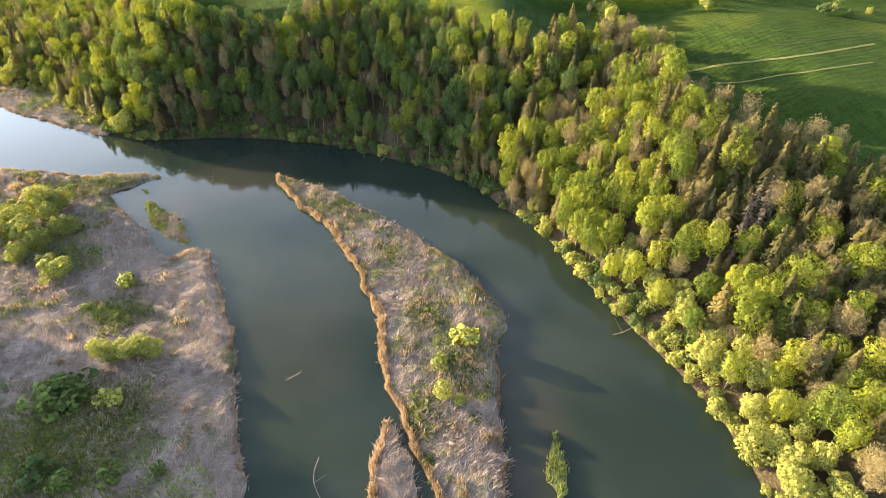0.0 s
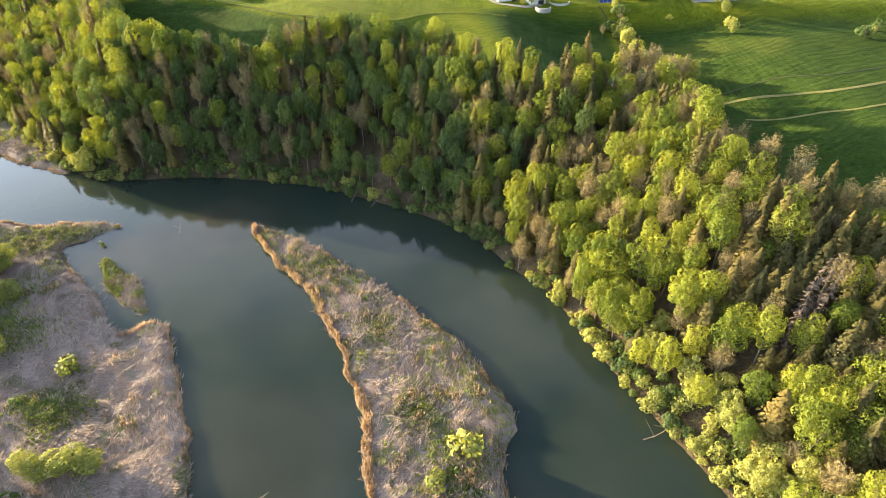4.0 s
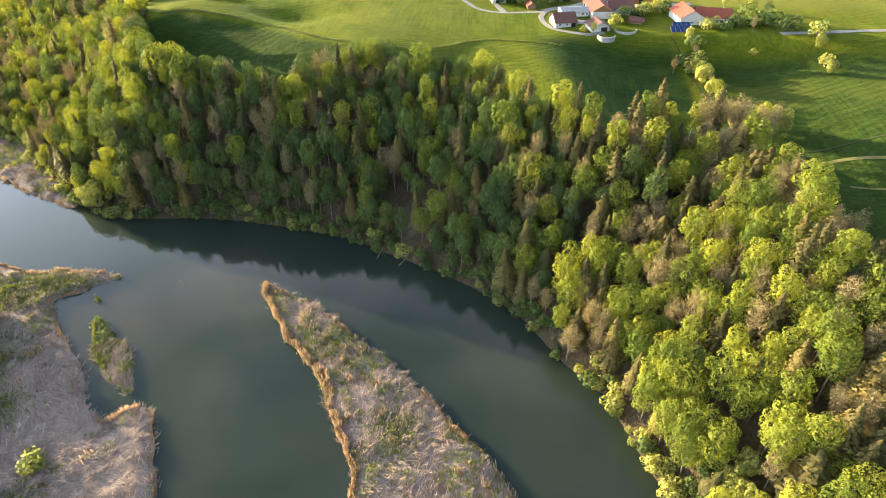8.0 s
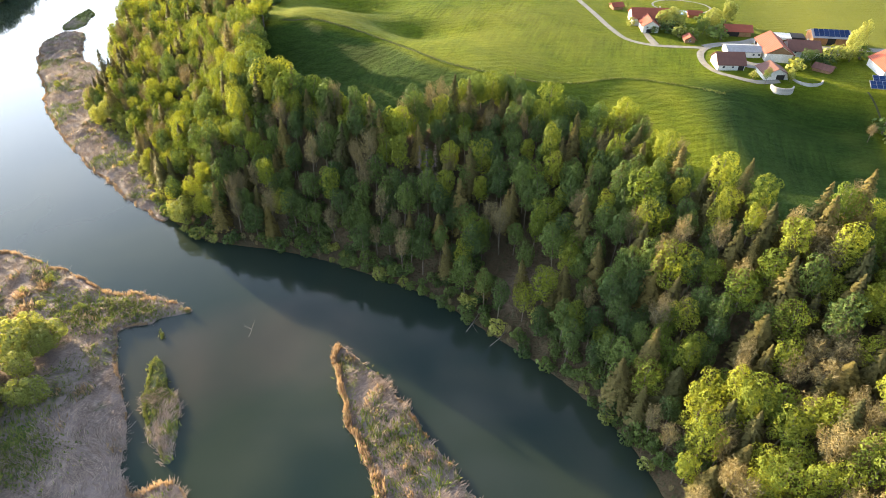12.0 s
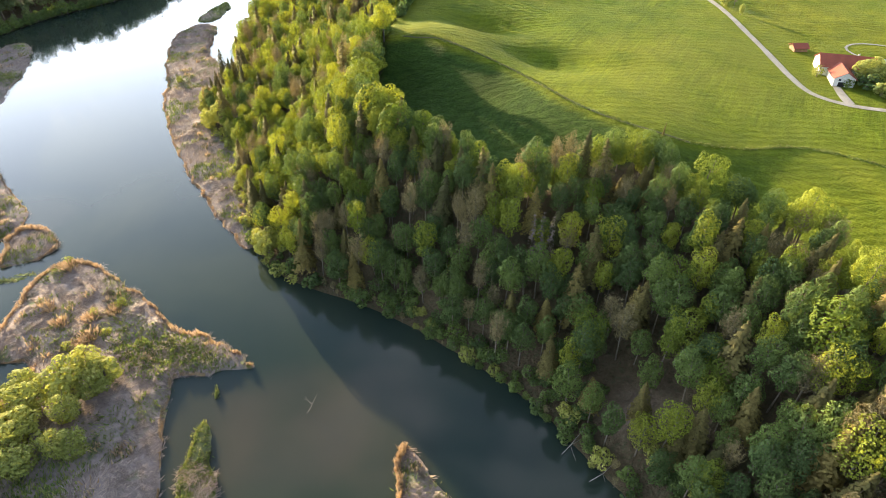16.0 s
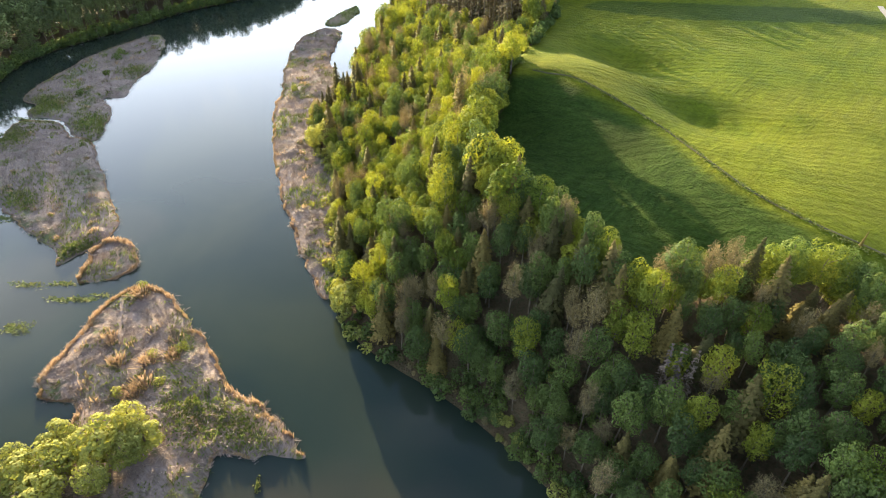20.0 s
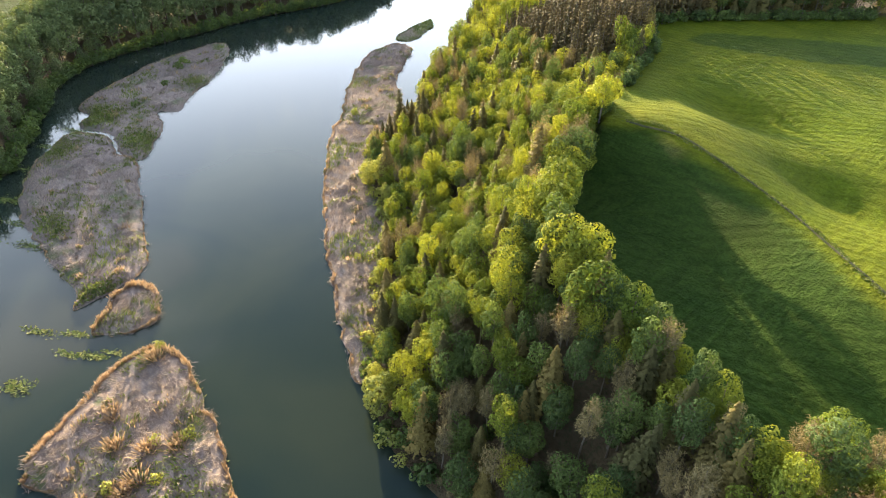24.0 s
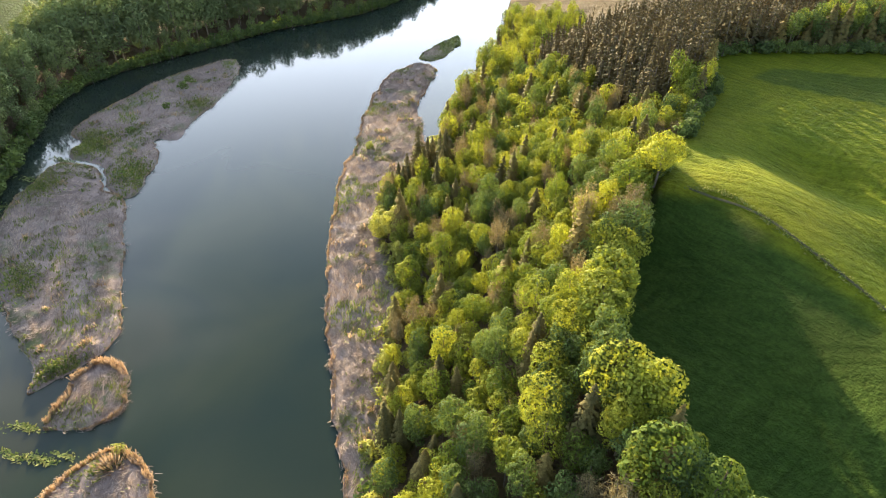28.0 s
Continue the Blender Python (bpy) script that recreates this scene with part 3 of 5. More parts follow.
reed_island([(21.5, 60), (23, 58), (23.5, 30), (20, 20), (19.5, 50)], "thin strip of sedge in the channel", 0.4, 4.0, 1.2, 0.6, 7, M_BED_GREEN, M_SEDGE)
reed_island([(-195, 180.5), (-201, 185), (-207, 193), (-205, 196.5), (-197, 196.5), (-189, 193), (-188, 188), (-192, 181)], "small reed island with tawny rim", 0.9, 2.6, 2.2, 0.2, 8)
INNER_MARSH = reed_island([(-206, 179), (-211, 181), (-226, 179.5), (-244, 178), (-269, 178), (-287, 184), (-304, 195), (-313.5, 205), (-302, 214.6), (-285, 212.6), (-275, 217.2), (-260, 213), (-233, 205.5), (-212, 199), (-208, 191)],
                          "large grey reed island with boggy green margins", 1.0, 1.6, 1.1, 0.25, 9)
OUTER_MARSH = reed_island([(-319, 209.5), (-326, 215), (-338, 214), (-354, 232), (-370, 261), (-376, 291), (-364, 293), (-346, 281), (-332, 270), (-318, 254), (-307, 244), (-312, 237), (-300, 235), (-290, 230), (-276, 220),
                           (-285, 214.2), (-302, 216.6), (-314, 209)], "grey reed island beyond a narrow creek", 1.0, 1.4, 0.9, 0.3, 12)


def FAR_ISLAND(x, y):
    (d1, h1), (d2, h2) = INNER_MARSH(x, y), OUTER_MARSH(x, y)
    return np.maximum(d1, d2), np.where(d1 > d2, h1, h2)


reed_island([(-324, 371), (-331, 385), (-337, 404), (-327, 399), (-317, 381), (-316, 371)], "far green islet in the river", 0.8, 2.0, 1.4, 0.5, 10, M_BED_GREEN, M_SEDGE)
RIGHT_BED = reed_island([(-138, 222.5), (-144, 224.5), (-156, 228), (-168, 234), (-185, 242), (-204, 252.5), (-224, 265), (-243, 279), (-264, 298), (-281, 312), (-296, 325), (-313, 347), (-316, 364),
                         (-306, 367), (-292, 353), (-277, 336), (-262, 326), (-250, 320), (-238, 312), (-222, 288), (-196, 270), (-182, 265), (-165, 250), (-150, 238), (-140, 230)],
                        "long dry reed bed below the wood", 1.1, 2.2, 1.3, 0.24, 11)

# ---- trees ----
def round_off(me, normals):
    me.attributes.new("custom_normal", "FLOAT_VECTOR", "POINT").data.foreach_set("vector", normals.astype(np.float32).ravel())


def leaf_mesh(name, rng, centre, normal, size, mat, slim=0.7):
    """Small folded leaf clumps, one diamond each, facing roughly along the normals."""
    n = len(centre)
    bough = normal / np.linalg.norm(normal, axis=1)[:, None]
    normal = normal + rng.normal(0, 0.3, (n, 3))
    normal /= np.linalg.norm(normal, axis=1)[:, None]
    a = np.cross(normal, rng.normal(0, 1, (n, 3)))
    a /= np.linalg.norm(a, axis=1)[:, None]
    c = np.cross(normal, a)
    s = size[:, None]
    v = np.stack([centre - a * s, centre - c * s * slim + normal * s * 0.18, centre + a * s, centre + c * s * slim + normal * s * 0.18], 1).reshape(-1, 3)
    me = mesh_of(name, v, np.arange(4 * n).reshape(-1, 4), mat)
    # a clump of leaves takes light like the bough and the crown that it covers
    whole = centre - (0, 0, centre[:, 2].mean())
    whole = whole / (np.linalg.norm(whole, axis=1)[:, None] + 1e-6)
    soft = normal * 0.7 + bough * 1.1 + whole * 0.45
    round_off(me, np.repeat(soft / np.linalg.norm(soft, axis=1)[:, None], 4, 0))
    return me


def tube(points, radii, sides=6):
    """Rings along the points, joined to a tapering limb: corners and faces."""
    v, f = [], []
    for p, r in zip(points, radii):
        for k in range(sides):
            t = 2 * math.pi * k / sides
            v.append((p[0] + r * math.cos(t), p[1] + r * math.sin(t), p[2]))
    for i in range(len(points) - 1):
        for k in range(sides):
            f.append((i * sides + k, i * sides + (k + 1) % sides, (i + 1) * sides + (k + 1) % sides, (i + 1) * sides + k))
    return v, f


def wood(name, rng, limbs, mat):
    v, f = [], []
    for pts, radii, sides in limbs:
        a, c = tube(pts, radii, sides)
        f += [tuple(i + len(v) for i in q) for q in c]
        v += a
    return mesh_of(name, v, f, mat)


def limbs_of(rng, h, r, n, low=0.35):
    out = [([(0, 0, -1.0), (0.1, 0, h * 0.3), (rng.normal(0, 0.2), rng.normal(0, 0.2), h * 0.6), (rng.normal(0, 0.3), rng.normal(0, 0.3), h * 0.88)], [0.24, 0.19, 0.12, 0.04], 5)]
    for k in range(n):
        t, z = rng.uniform(0, 6.28), h * rng.uniform(low, 0.7)
        q = r * rng.uniform(0.5, 0.85)
        out.append(([(0, 0, z), (q * 0.5 * math.cos(t), q * 0.5 * math.sin(t), z + h * 0.07), (q * math.cos(t), q * math.sin(t), z + h * 0.17)], [0.09, 0.06, 0.03], 3))
    return out


def lobed_crown(rng, h, r, low, lobes, leaves, size):
    """Leaf places on the skins of many overlapping lobes that make up an uneven crown."""
    mid, half = h * (1 + low) / 2, h * (1 - low) / 2
    k = np.arange(lobes) + 0.5
    z = 1 - 2 * k / lobes
    t = k * 2.39996 + rng.uniform(0, 6)
    w = np.sqrt(1 - z * z)
    c = np.stack([w * np.cos(t), w * np.sin(t), z], -1) * rng.uniform(0.5, 0.8, (lobes, 1))
    c = c * (r, r, half) + (0, 0, mid)
    c[:, :2] += rng.normal(0, 0.12 * r, (lobes, 2))
    rad = rng.uniform(0.27, 0.44, lobes) * r
    pick = rng.choice(lobes, leaves * 3, p=rad ** 2 / (rad ** 2).sum())
    d = rng.normal(0, 1, (len(pick), 3))
    d /= np.linalg.norm(d, axis=1)[:, None]
    p = c[pick] + d * (rad[pick] * rng.uniform(0.86, 1.08, len(pick)))[:, None] * (1, 1, 0.9)
    depth = ((np.linalg.norm(p[:, None] - c[None], axis=2) / rad[None]) < 0.8).sum(1)
    keep = (depth == 0) & (p[:, 2] > h * low * 0.8)
    p, d = p[keep][:leaves], d[keep][:leaves]
    return p, d + (0, 0, 0.25), size * rng.uniform(0.65, 1.25, len(p))


def broadleaf(name, seed, h, r, low, mat, lobes=20, leaves=900, size=0.46):
    rng = np.random.default_rng(seed)
    trunk = wood("trunk", rng, limbs_of(rng, h, r, 3, max(low, 0.2)), M_BARK)
    coarse = leaf_mesh("crown", np.random.default_rng(seed), *lobed_crown(np.random.default_rng(seed), h, r, low, lobes, int(leaves * 0.34), size * 1.62), mat)
    return name, trunk, leaf_mesh("crown", rng, *lobed_crown(rng, h, r, low, lobes, leaves, size), mat), h, coarse


def conifer(name, seed, h, r, mat=None, tiers=18, fan=11, dead=False):
    rng = np.random.default_rng(seed)
    c, n, s = [], [], []
    for i in range(tiers):
        u = i / (tiers - 1)
        z0 = h * (0.12 + 0.86 * u)
        reach = r * (1 - u) ** 0.8 * rng.uniform(0.8, 1.15) + 0.15
        for k in range(max(4, int(fan * (1 - 0.6 * u)))):
            t = rng.uniform(0, 6.28)
            for q in (0.3, 0.55, 0.78, 1.0):
                q *= rng.uniform(0.85, 1.1)
                c.append((reach * q * math.cos(t), reach * q * math.sin(t), z0 - reach * q * 0.42 + rng.normal(0, 0.12)))
                n.append((math.cos(t) * 0.7, math.sin(t) * 0.7, 0.9))
                s.append((0.24 + 0.2 * (1 - u)) * rng.uniform(0.7, 1.2))
    if dead:
        keep = rng.random(len(c)) < 0.95
        c, n, s = np.array(c)[keep], np.array(n)[keep], np.array(s)[keep] * 1.1
    trunk = [([(0, 0, -1.0), (0, 0, h * 0.5), (0, 0, h * 0.98)], [0.09, 0.06, 0.02] if dead else [0.24, 0.15, 0.03], 5)]
    c, n, s = np.array(c), np.array(n), np.array(s)
    crown = leaf_mesh("crown", rng, c, n, s, mat, 0.32 if dead else 0.62)
    if mat is M_PLANT:
        crown = coarse = leaf_mesh("crown", rng, c, n, s * 1.15, mat, 0.6)
        return name, wood("trunk", rng, trunk, M_BARK), crown, h, coarse
    coarse = leaf_mesh("crown", rng, c[1::3], n[1::3], s[1::3] * 1.6, mat, 0.2 if dead else 0.75)
    return name, wood("trunk", rng, trunk, M_BARK), crown, h, coarse


def bare_tree(name, seed, h, r, mat, twigs=900):
    rng = np.random.default_rng(seed)
    p, d, s = lobed_crown(rng, h, r, 0.3, 16, twigs, 0.42)
    p = p * rng.uniform(0.8, 1.02, (len(p), 1)) + (0, 0, 0.1 * h)
    crown = leaf_mesh("crown", rng, p, rng.normal(0, 1, (len(p), 3)), s * 1.2, mat, 0.1)
    return name, wood("trunk", rng, limbs_of(rng, h, r, 12, 0.25), M_BARK), crown, h, crown


KINDS = {
    "beech": [broadleaf("beech_tree", 10 + i, h, r, low, M_BEECH, lobes, 2800, 0.195) for i, (h, r, low, lobes) in enumerate([(15, 3.3, 0.26, 40), (17, 3.1, 0.32, 38), (13, 3.3, 0.22, 34), (16, 3.8, 0.28, 46)])],
    "round": [broadleaf("broadleaf_tree", 15 + i, h, r, low, M_BEECH, lobes, 2500, 0.195) for i, (h, r, low, lobes) in enumerate([(11, 3.5, 0.34, 42), (12.5, 3.2, 0.36, 42), (9.5, 3.0, 0.26, 36)])],
    "oak": [broadleaf("deciduous_tree", 20 + i, h, r, low, M_OAK, lobes, 2800, 0.2) for i, (h, r, low, lobes) in enumerate([(15, 3.4, 0.28, 40), (17, 3.2, 0.34, 38), (13, 3.2, 0.22, 34)])],
    "spruce": [conifer("spruce_tree", 30 + i, h, r, M_SPRUCE, 34, 18) for i, (h, r) in enumerate([(17, 2.9), (15, 2.7), (18, 2.9), (12, 2.5)])],
    "bare": [bare_tree("budding_tree", 40 + i, h, r, M_TWIG, 1500) for i, (h, r) in enumerate([(15, 3.2), (13, 2.8), (16, 2.6)])],
    "willow": [broadleaf("willow_tree", 50 + i, h, r, 0.06, M_WILLOW, lobes, 2700, 0.2) for i, (h, r, lobes) in enumerate([(9, 3.2, 30), (7, 2.8, 24), (11, 3.0, 28)])],
    "shrub": [broadleaf("bank_shrub", 60 + i, h, r, 0.03, M_WILLOW, 14, 600, 0.2) for i, (h, r) in enumerate([(3.6, 2.0), (2.8, 1.7), (4.5, 2.1)])],
    "oakshrub": [broadleaf("bank_shrub", 65 + i, h, r, 0.03, M_OAK, 14, 600, 0.2) for i, (h, r) in enumerate([(3.8, 2.0), (3.0, 1.8)])],
    "dead": [conifer("dead_spruce", 70 + i, h, 1.5, M_DEAD, 16, 9, True) for i, h in enumerate([17, 15])],
    "far_spruce": [conifer("plantation_spruce", 80 + i, h, r, M_PLANT, 12, 8) for i, (h, r) in enumerate([(12.5, 1.9), (13.5, 1.9), (11.5, 1.8)])],
    "far_leaf": [broadleaf("riverside_tree", 90 + i, h, r, 0.12, M_FAR, 24, 1300, 0.29) for i, (h, r) in enumerate([(15, 3.8), (13, 3.4), (17, 3.6)])],
}
LABELS = {
    "round": ("full-crowned broadleaf tree in fresh leaf at the wood's edge", "tree", "trees of the bank wood"),
    "beech": ("broadleaf tree in fresh yellow-green spring leaf", "tree", "trees of the bank wood"),
    "oak": ("deep green broadleaf tree on the wooded slope", "tree", "trees of the bank wood"),
    "spruce": ("brownish-green spruce hung with cones", "tree", "trees of the bank wood"),
    "bare": ("budding tree with bare grey-brown twigs", "tree", "trees of the bank wood"),
    "willow": ("pale green rounded willow by the water", "tree", "willows"),
    "shrub": ("pale green shrub on the river bank", "shrub", "bank shrubs"),
    "oakshrub": ("dark green shrub overhanging the river", "shrub", "bank shrubs"),
    "dead": ("dead spruce with bleached bare branches", "tree", "dead spruces"),
    "far_spruce": ("slim spruce in a dense plantation", "tree", "plantation spruces"),
    "far_leaf": ("dark broadleaf tree on the far bank", "tree", "trees of the far bank"),
}
tree_rng = np.random.default_rng(77)


def ground_height(x, y):
    return float(lie([x], [y])[0][0]) - 0.15


NEAR_LINE = [(72, 88), (52, 130), (36, 175), (0, 208), (-50, 226), (-110, 234), (-150, 262)]
planted = []


def plant(kind, x, y, z, scale=1.0, wide=1.0, height=None):
    """Notes a tree with its pose; things and joined stands are made of them at the end."""
    opts = KINDS[kind]
    name, trunk, crown, h, coarse = opts[int(tree_rng.integers(len(opts)))]
    if height:
        scale = height / h
    lean = tree_rng.normal(0, 2.0, 2)
    m = pose(x, y, z, lean[0], lean[1], tree_rng.uniform(0, 360)) @ Matrix.Diagonal((scale * wide, scale * wide, scale, 1))
    planted.append((kind, name, trunk, crown, m, x, y, coarse))


def pick(weights):
    kinds = list(weights)
    w = np.array([weights[k] for k in kinds], float)
    return kinds[int(tree_rng.choice(len(kinds), p=w / w.sum()))]


# single trees that stand out of the wood: kind, place, height of the top over the water
LANDMARKS = [("beech", -74, 247, 42), ("beech", -40, 264, 47), ("beech", -45, 260, 45), ("bare", -31, 257, 43), ("beech", 6, 225, 44), ("beech", 14, 209, 36), ("bare", 87, 157, 46), ("bare", 101, 147, 44),
             ("willow", -129, 222, 11), ("willow", -204, 275, 13), ("willow", -207, 272, 11), ("dead", 78, 126, 39), ("dead", 80, 123, 38), ("dead", 76, 122, 36), ("dead", 82, 127, 38), ("dead", -52, 234, 36), ("dead", -54, 235, 35), ("dead", -50, 236, 35)]
for kind, x, y, top in LANDMARKS:
    z = float(lie([x], [y])[0][0])
    plant(kind, x, y, z - 0.2, height=max(top - z, 5))
taken = [(a, c) for _, a, c, _ in LANDMARKS]
# bright crowns, brown spruces, budding crowns and deep green crowns that mark the slope
BRIGHT = [(38, 165), (38, 150), (44, 142), (59, 152), (65, 152), (35, 184), (27, 203), (21, 227), (9, 238), (29, 222), (53, 144), (61, 142), (21, 208), (51, 164), (59, 174), (36, 198), (51, 148), (53, 174),
          (61, 196), (52, 123), (93, 97), (86, 89), (79, 69), (61, 104), (57, 137), (40, 170), (-61, 253), (-22, 256), (-2, 252), (-94, 252), (-125, 231), (-119, 241), (-138, 265)]
BROWN = [(64, 206), (65, 197), (52, 195), (55, 187), (45, 188), (56, 212), (71, 189), (52, 159), (18, 189), (8, 190), (25, 171), (69, 116), (76, 115), (81, 110), (69, 106), (98, 127), (104, 130), (91, 121),
         (78, 137), (84, 134), (72, 142), (61, 128), (69, 199), (31, 196), (86, 117), (93, 114), (74, 131)]
BUDDING = [(69, 179), (47, 225), (69, 222), (74, 216), (23, 167), (72, 170), (60, 219), (78, 173), (66, 184), (72, 92), (79, 87), (71, 155), (106, 143), (96, 150)]
DEEP = [(-53, 231), (-20, 232), (-30, 234), (4, 197), (-5, 199), (-11, 231), (-48, 219), (-67, 221), (-102, 221), (-86, 231), (-38, 227), (-137, 285), (-76, 228), (-2, 222)]
for kind, spots, lo, hi, wide in (("beech", BRIGHT, 12.5, 16, 0.98), ("spruce", BROWN, 11.5, 15, 1.65), ("bare", BUDDING, 12, 15, 1.1), ("oak", DEEP, 13, 16, 1.0)):
    for x, y in spots:
        plant(kind, x, y, ground_height(x, y), wide=wide, height=tree_rng.uniform(lo, hi))
    taken += spots
taken = np.array(taken, float)

# the wood on the bank, zone by zone
SPACING = 4.15
ix, iy = np.meshgrid(np.arange(-400, 150, SPACING), np.arange(56, 520, SPACING * 0.87))
ix = ix + (np.arange(ix.shape[0]) % 2)[:, None] * SPACING / 2
px = (ix + tree_rng.uniform(-1.5, 1.5, ix.shape)).ravel()
py = (iy + tree_rng.uniform(-1.5, 1.5, ix.shape)).ravel()
pz, _ = lie(px, py)
ds, de = away(px, py, SHORE), away(px, py, EDGE)
wood_here = inside(px, py, LAND) & ~inside(px, py, FIELD) & (ds > 1.2) & (px > -345) & (py < 475) & (px < 0.75 * (0.79 * py + 54) + 8) & ((py < 440) | (de < 30))
clump = vnoise(px, py, 17, 61) + 0.5 * vnoise(px, py, 8, 62)
for x, y, z, d, e, g in zip(px[wood_here], py[wood_here], pz[wood_here], ds[wood_here], de[wood_here], clump[wood_here]):
    if np.hypot(*(taken - (x, y)).T).min() < 2.7:
        continue
    if ((x + 20) / 8) ** 2 + ((y - 217) / 6.5) ** 2 < 1 and tree_rng.random() < 0.8:
        continue
    rows_of_spruce = y > 340 + 0.45 * (-166 - x) and x < -140
    if rows_of_spruce and -262 - 0.2 * (y - 380) < x < -176:
        continue
    far = y > 372 or x < -300
    s = tree_rng.uniform(0.72, 1.1)
    if far and x > -190:
        if e > 30:
            continue
        kind = pick({"oak": 3, "spruce": 1.4, "beech": 1})
    elif far:
        kind = pick({"far_spruce": 2, "beech": 1})
    elif d < 3.2:
        kind = pick({"shrub": 3, "oakshrub": 1.2, "willow": 0.8}) if x > 25 else pick({"oakshrub": 3, "shrub": 0.7, "bare": 0.5}) if x > -125 else pick({"shrub": 1, "willow": 1})
    elif x < -120:
        if d < 20 and g > 0.4:
            kind = pick({"spruce": 3, "round": 1})
        elif y < 250:
            kind = pick({"round": 4, "beech": 1, "spruce": 0.9, "bare": 0.6, "oak": 1.2})
        else:
            kind = pick({"round": 6, "beech": 1.2, "spruce": 0.9, "bare": 1.1, "oak": 1.2})
        s *= tree_rng.uniform(0.75, 1.05) * (1.2 if e < 14 and y < 318 else 1)
    elif x < -70 and e > 8:
        kind = pick({"oak": 3.0, "spruce": 1.4, "bare": 1.4, "beech": 0.9})
    elif x < 12:
        kind = pick({"beech": 2, "oak": 2.4, "bare": 0.9, "spruce": 1}) if e < 14 else pick({"oak": 3.8, "spruce": 1.0, "bare": 0.8, "beech": 1.1})
    elif x < 48:
        kind = pick({"beech": 2.5, "spruce": 1, "bare": 1}) if g > 0.1 else pick({"spruce": 1.5, "oak": 1.3, "bare": 1.3, "beech": 0.8})
    else:
        if d < 14:
            kind = pick({"willow": 3.4, "shrub": 1, "beech": 0.9, "bare": 1.1, "spruce": 0.2})
        elif y < 98 + 6 * g:
            kind = pick({"beech": 2.4, "bare": 1.5, "willow": 1.5, "spruce": 1.0})
        elif y > 150:
            kind = pick({"beech": 3, "bare": 1.6, "spruce": 1})
        elif d > 22:
            kind = pick({"spruce": 3, "bare": 1, "beech": 1.3})
        else:
            kind = pick({"beech": 4, "spruce": 1})
    if -60 < x < 30 and e < 14:
        s *= 0.85
    plant(kind, x, y, z - 0.3, s, 0.92 if kind == "round" else 1.15 if kind == "spruce" else 0.84 if x < 30 else 0.97)


# the spruce plantation, planted in close rows, with low scrub along its front
nx, ny = np.meshgrid(np.arange(-330, -30, 3.3), np.arange(330, 540, 3.3))
nx, ny = (nx + tree_rng.uniform(-0.8, 0.8, nx.shape)).ravel(), (ny + tree_rng.uniform(-0.8, 0.8, ny.shape)).ravel()
nz, _ = lie(nx, ny)
stand_here = inside(nx, ny, LAND) & ~inside(nx, ny, FIELD) & (away(nx, ny, SHORE) > 5) & (ny > 340 + 0.45 * (-166 - nx)) & (nx > -262 - 0.2 * (ny - 380)) & (nx < -176) & (away(nx, ny, EDGE) < 75 + (ny - 400) * 0.2)
for x, y, z in zip(nx[stand_here], ny[stand_here], nz[stand_here]):
    plant("far_spruce", x, y, z - 0.3, tree_rng.uniform(1.05, 1.35), 1.05)
for (ax, ay), (bx, by) in zip(EDGE[:-1], EDGE[1:]):
    if 338 < by < 470 and bx < -60:
        for k in range(6):
            t, off = tree_rng.random(), tree_rng.uniform(-0.5, 3.5)
            x, y = ax + (bx - ax) * t + off * 0.9, ay + (by - ay) * t - off * 0.4
            plant("oakshrub", x, y, ground_height(x, y), tree_rng.uniform(0.7, 1.3))

# scrub that overhangs the water's edge
for (ax, ay), (bx, by) in zip(SHORE[:-1], SHORE[1:]):
    if by < 52 or bx < -262:
        continue
    run = math.hypot(bx - ax, by - ay)
    for k in range(max(1, int(run / 2.3))):
        t = (k + tree_rng.random()) / max(1, int(run / 2.3))
        off = tree_rng.uniform(-1.0, 1.9)
        x, y = ax + (bx - ax) * t + (by - ay) / run * off, ay + (by - ay) * t - (bx - ax) / run * off
        pale = 0.85 if x > 25 or x < -125 else 0.25
        plant("bare" if tree_rng.random() < 0.3 and pale < 0.5 else "shrub" if tree_rng.random() < pale else "oakshrub", x, y, max(0.0, 0.4 * off) - 0.1, height=tree_rng.uniform(1.8, 4.4))

# full crowns that close the wood towards the meadows
for (ax, ay), (bx, by) in zip(EDGE[:-1], EDGE[1:]):
    if by < 222 or by > 341 or bx > 14:
        continue
    run = math.hypot(bx - ax, by - ay)
    for k in range(2):
        t, off = (k + tree_rng.random()) / 2, abs(tree_rng.normal(0, 2.6)) - 0.6
        x, y = ax + (bx - ax) * t - (by - ay) / run * off, ay + (by - ay) * t + (bx - ax) / run * off
        if inside(np.array(x), np.array(y), FIELD) and off > 0.5:
            x, y = x + 2 * (by - ay) / run * off, y - 2 * (bx - ax) / run * off
        plant(pick({"round": 5, "bare": 0.4, "oak": 0.8}), x, y, ground_height(x, y) - 0.3, tree_rng.uniform(0.75, 1.1) * (0.75 if by > 322 else 1.35 if bx < -105 else 1.0 if bx < -60 else 0.8))

# scrub along the far bank
for (ax, ay), (bx, by) in zip(FAR_BANK[:-1], FAR_BANK[1:]):
    if 120 < by < 470:
        for k in range(6):
            t = (k + tree_rng.random()) / 6
            plant("oakshrub", ax + (bx - ax) * t + tree_rng.uniform(-3, 1), ay + (by - ay) * t + tree_rng.uniform(-1, 2), 0.2, tree_rng.uniform(1.0, 1.9))

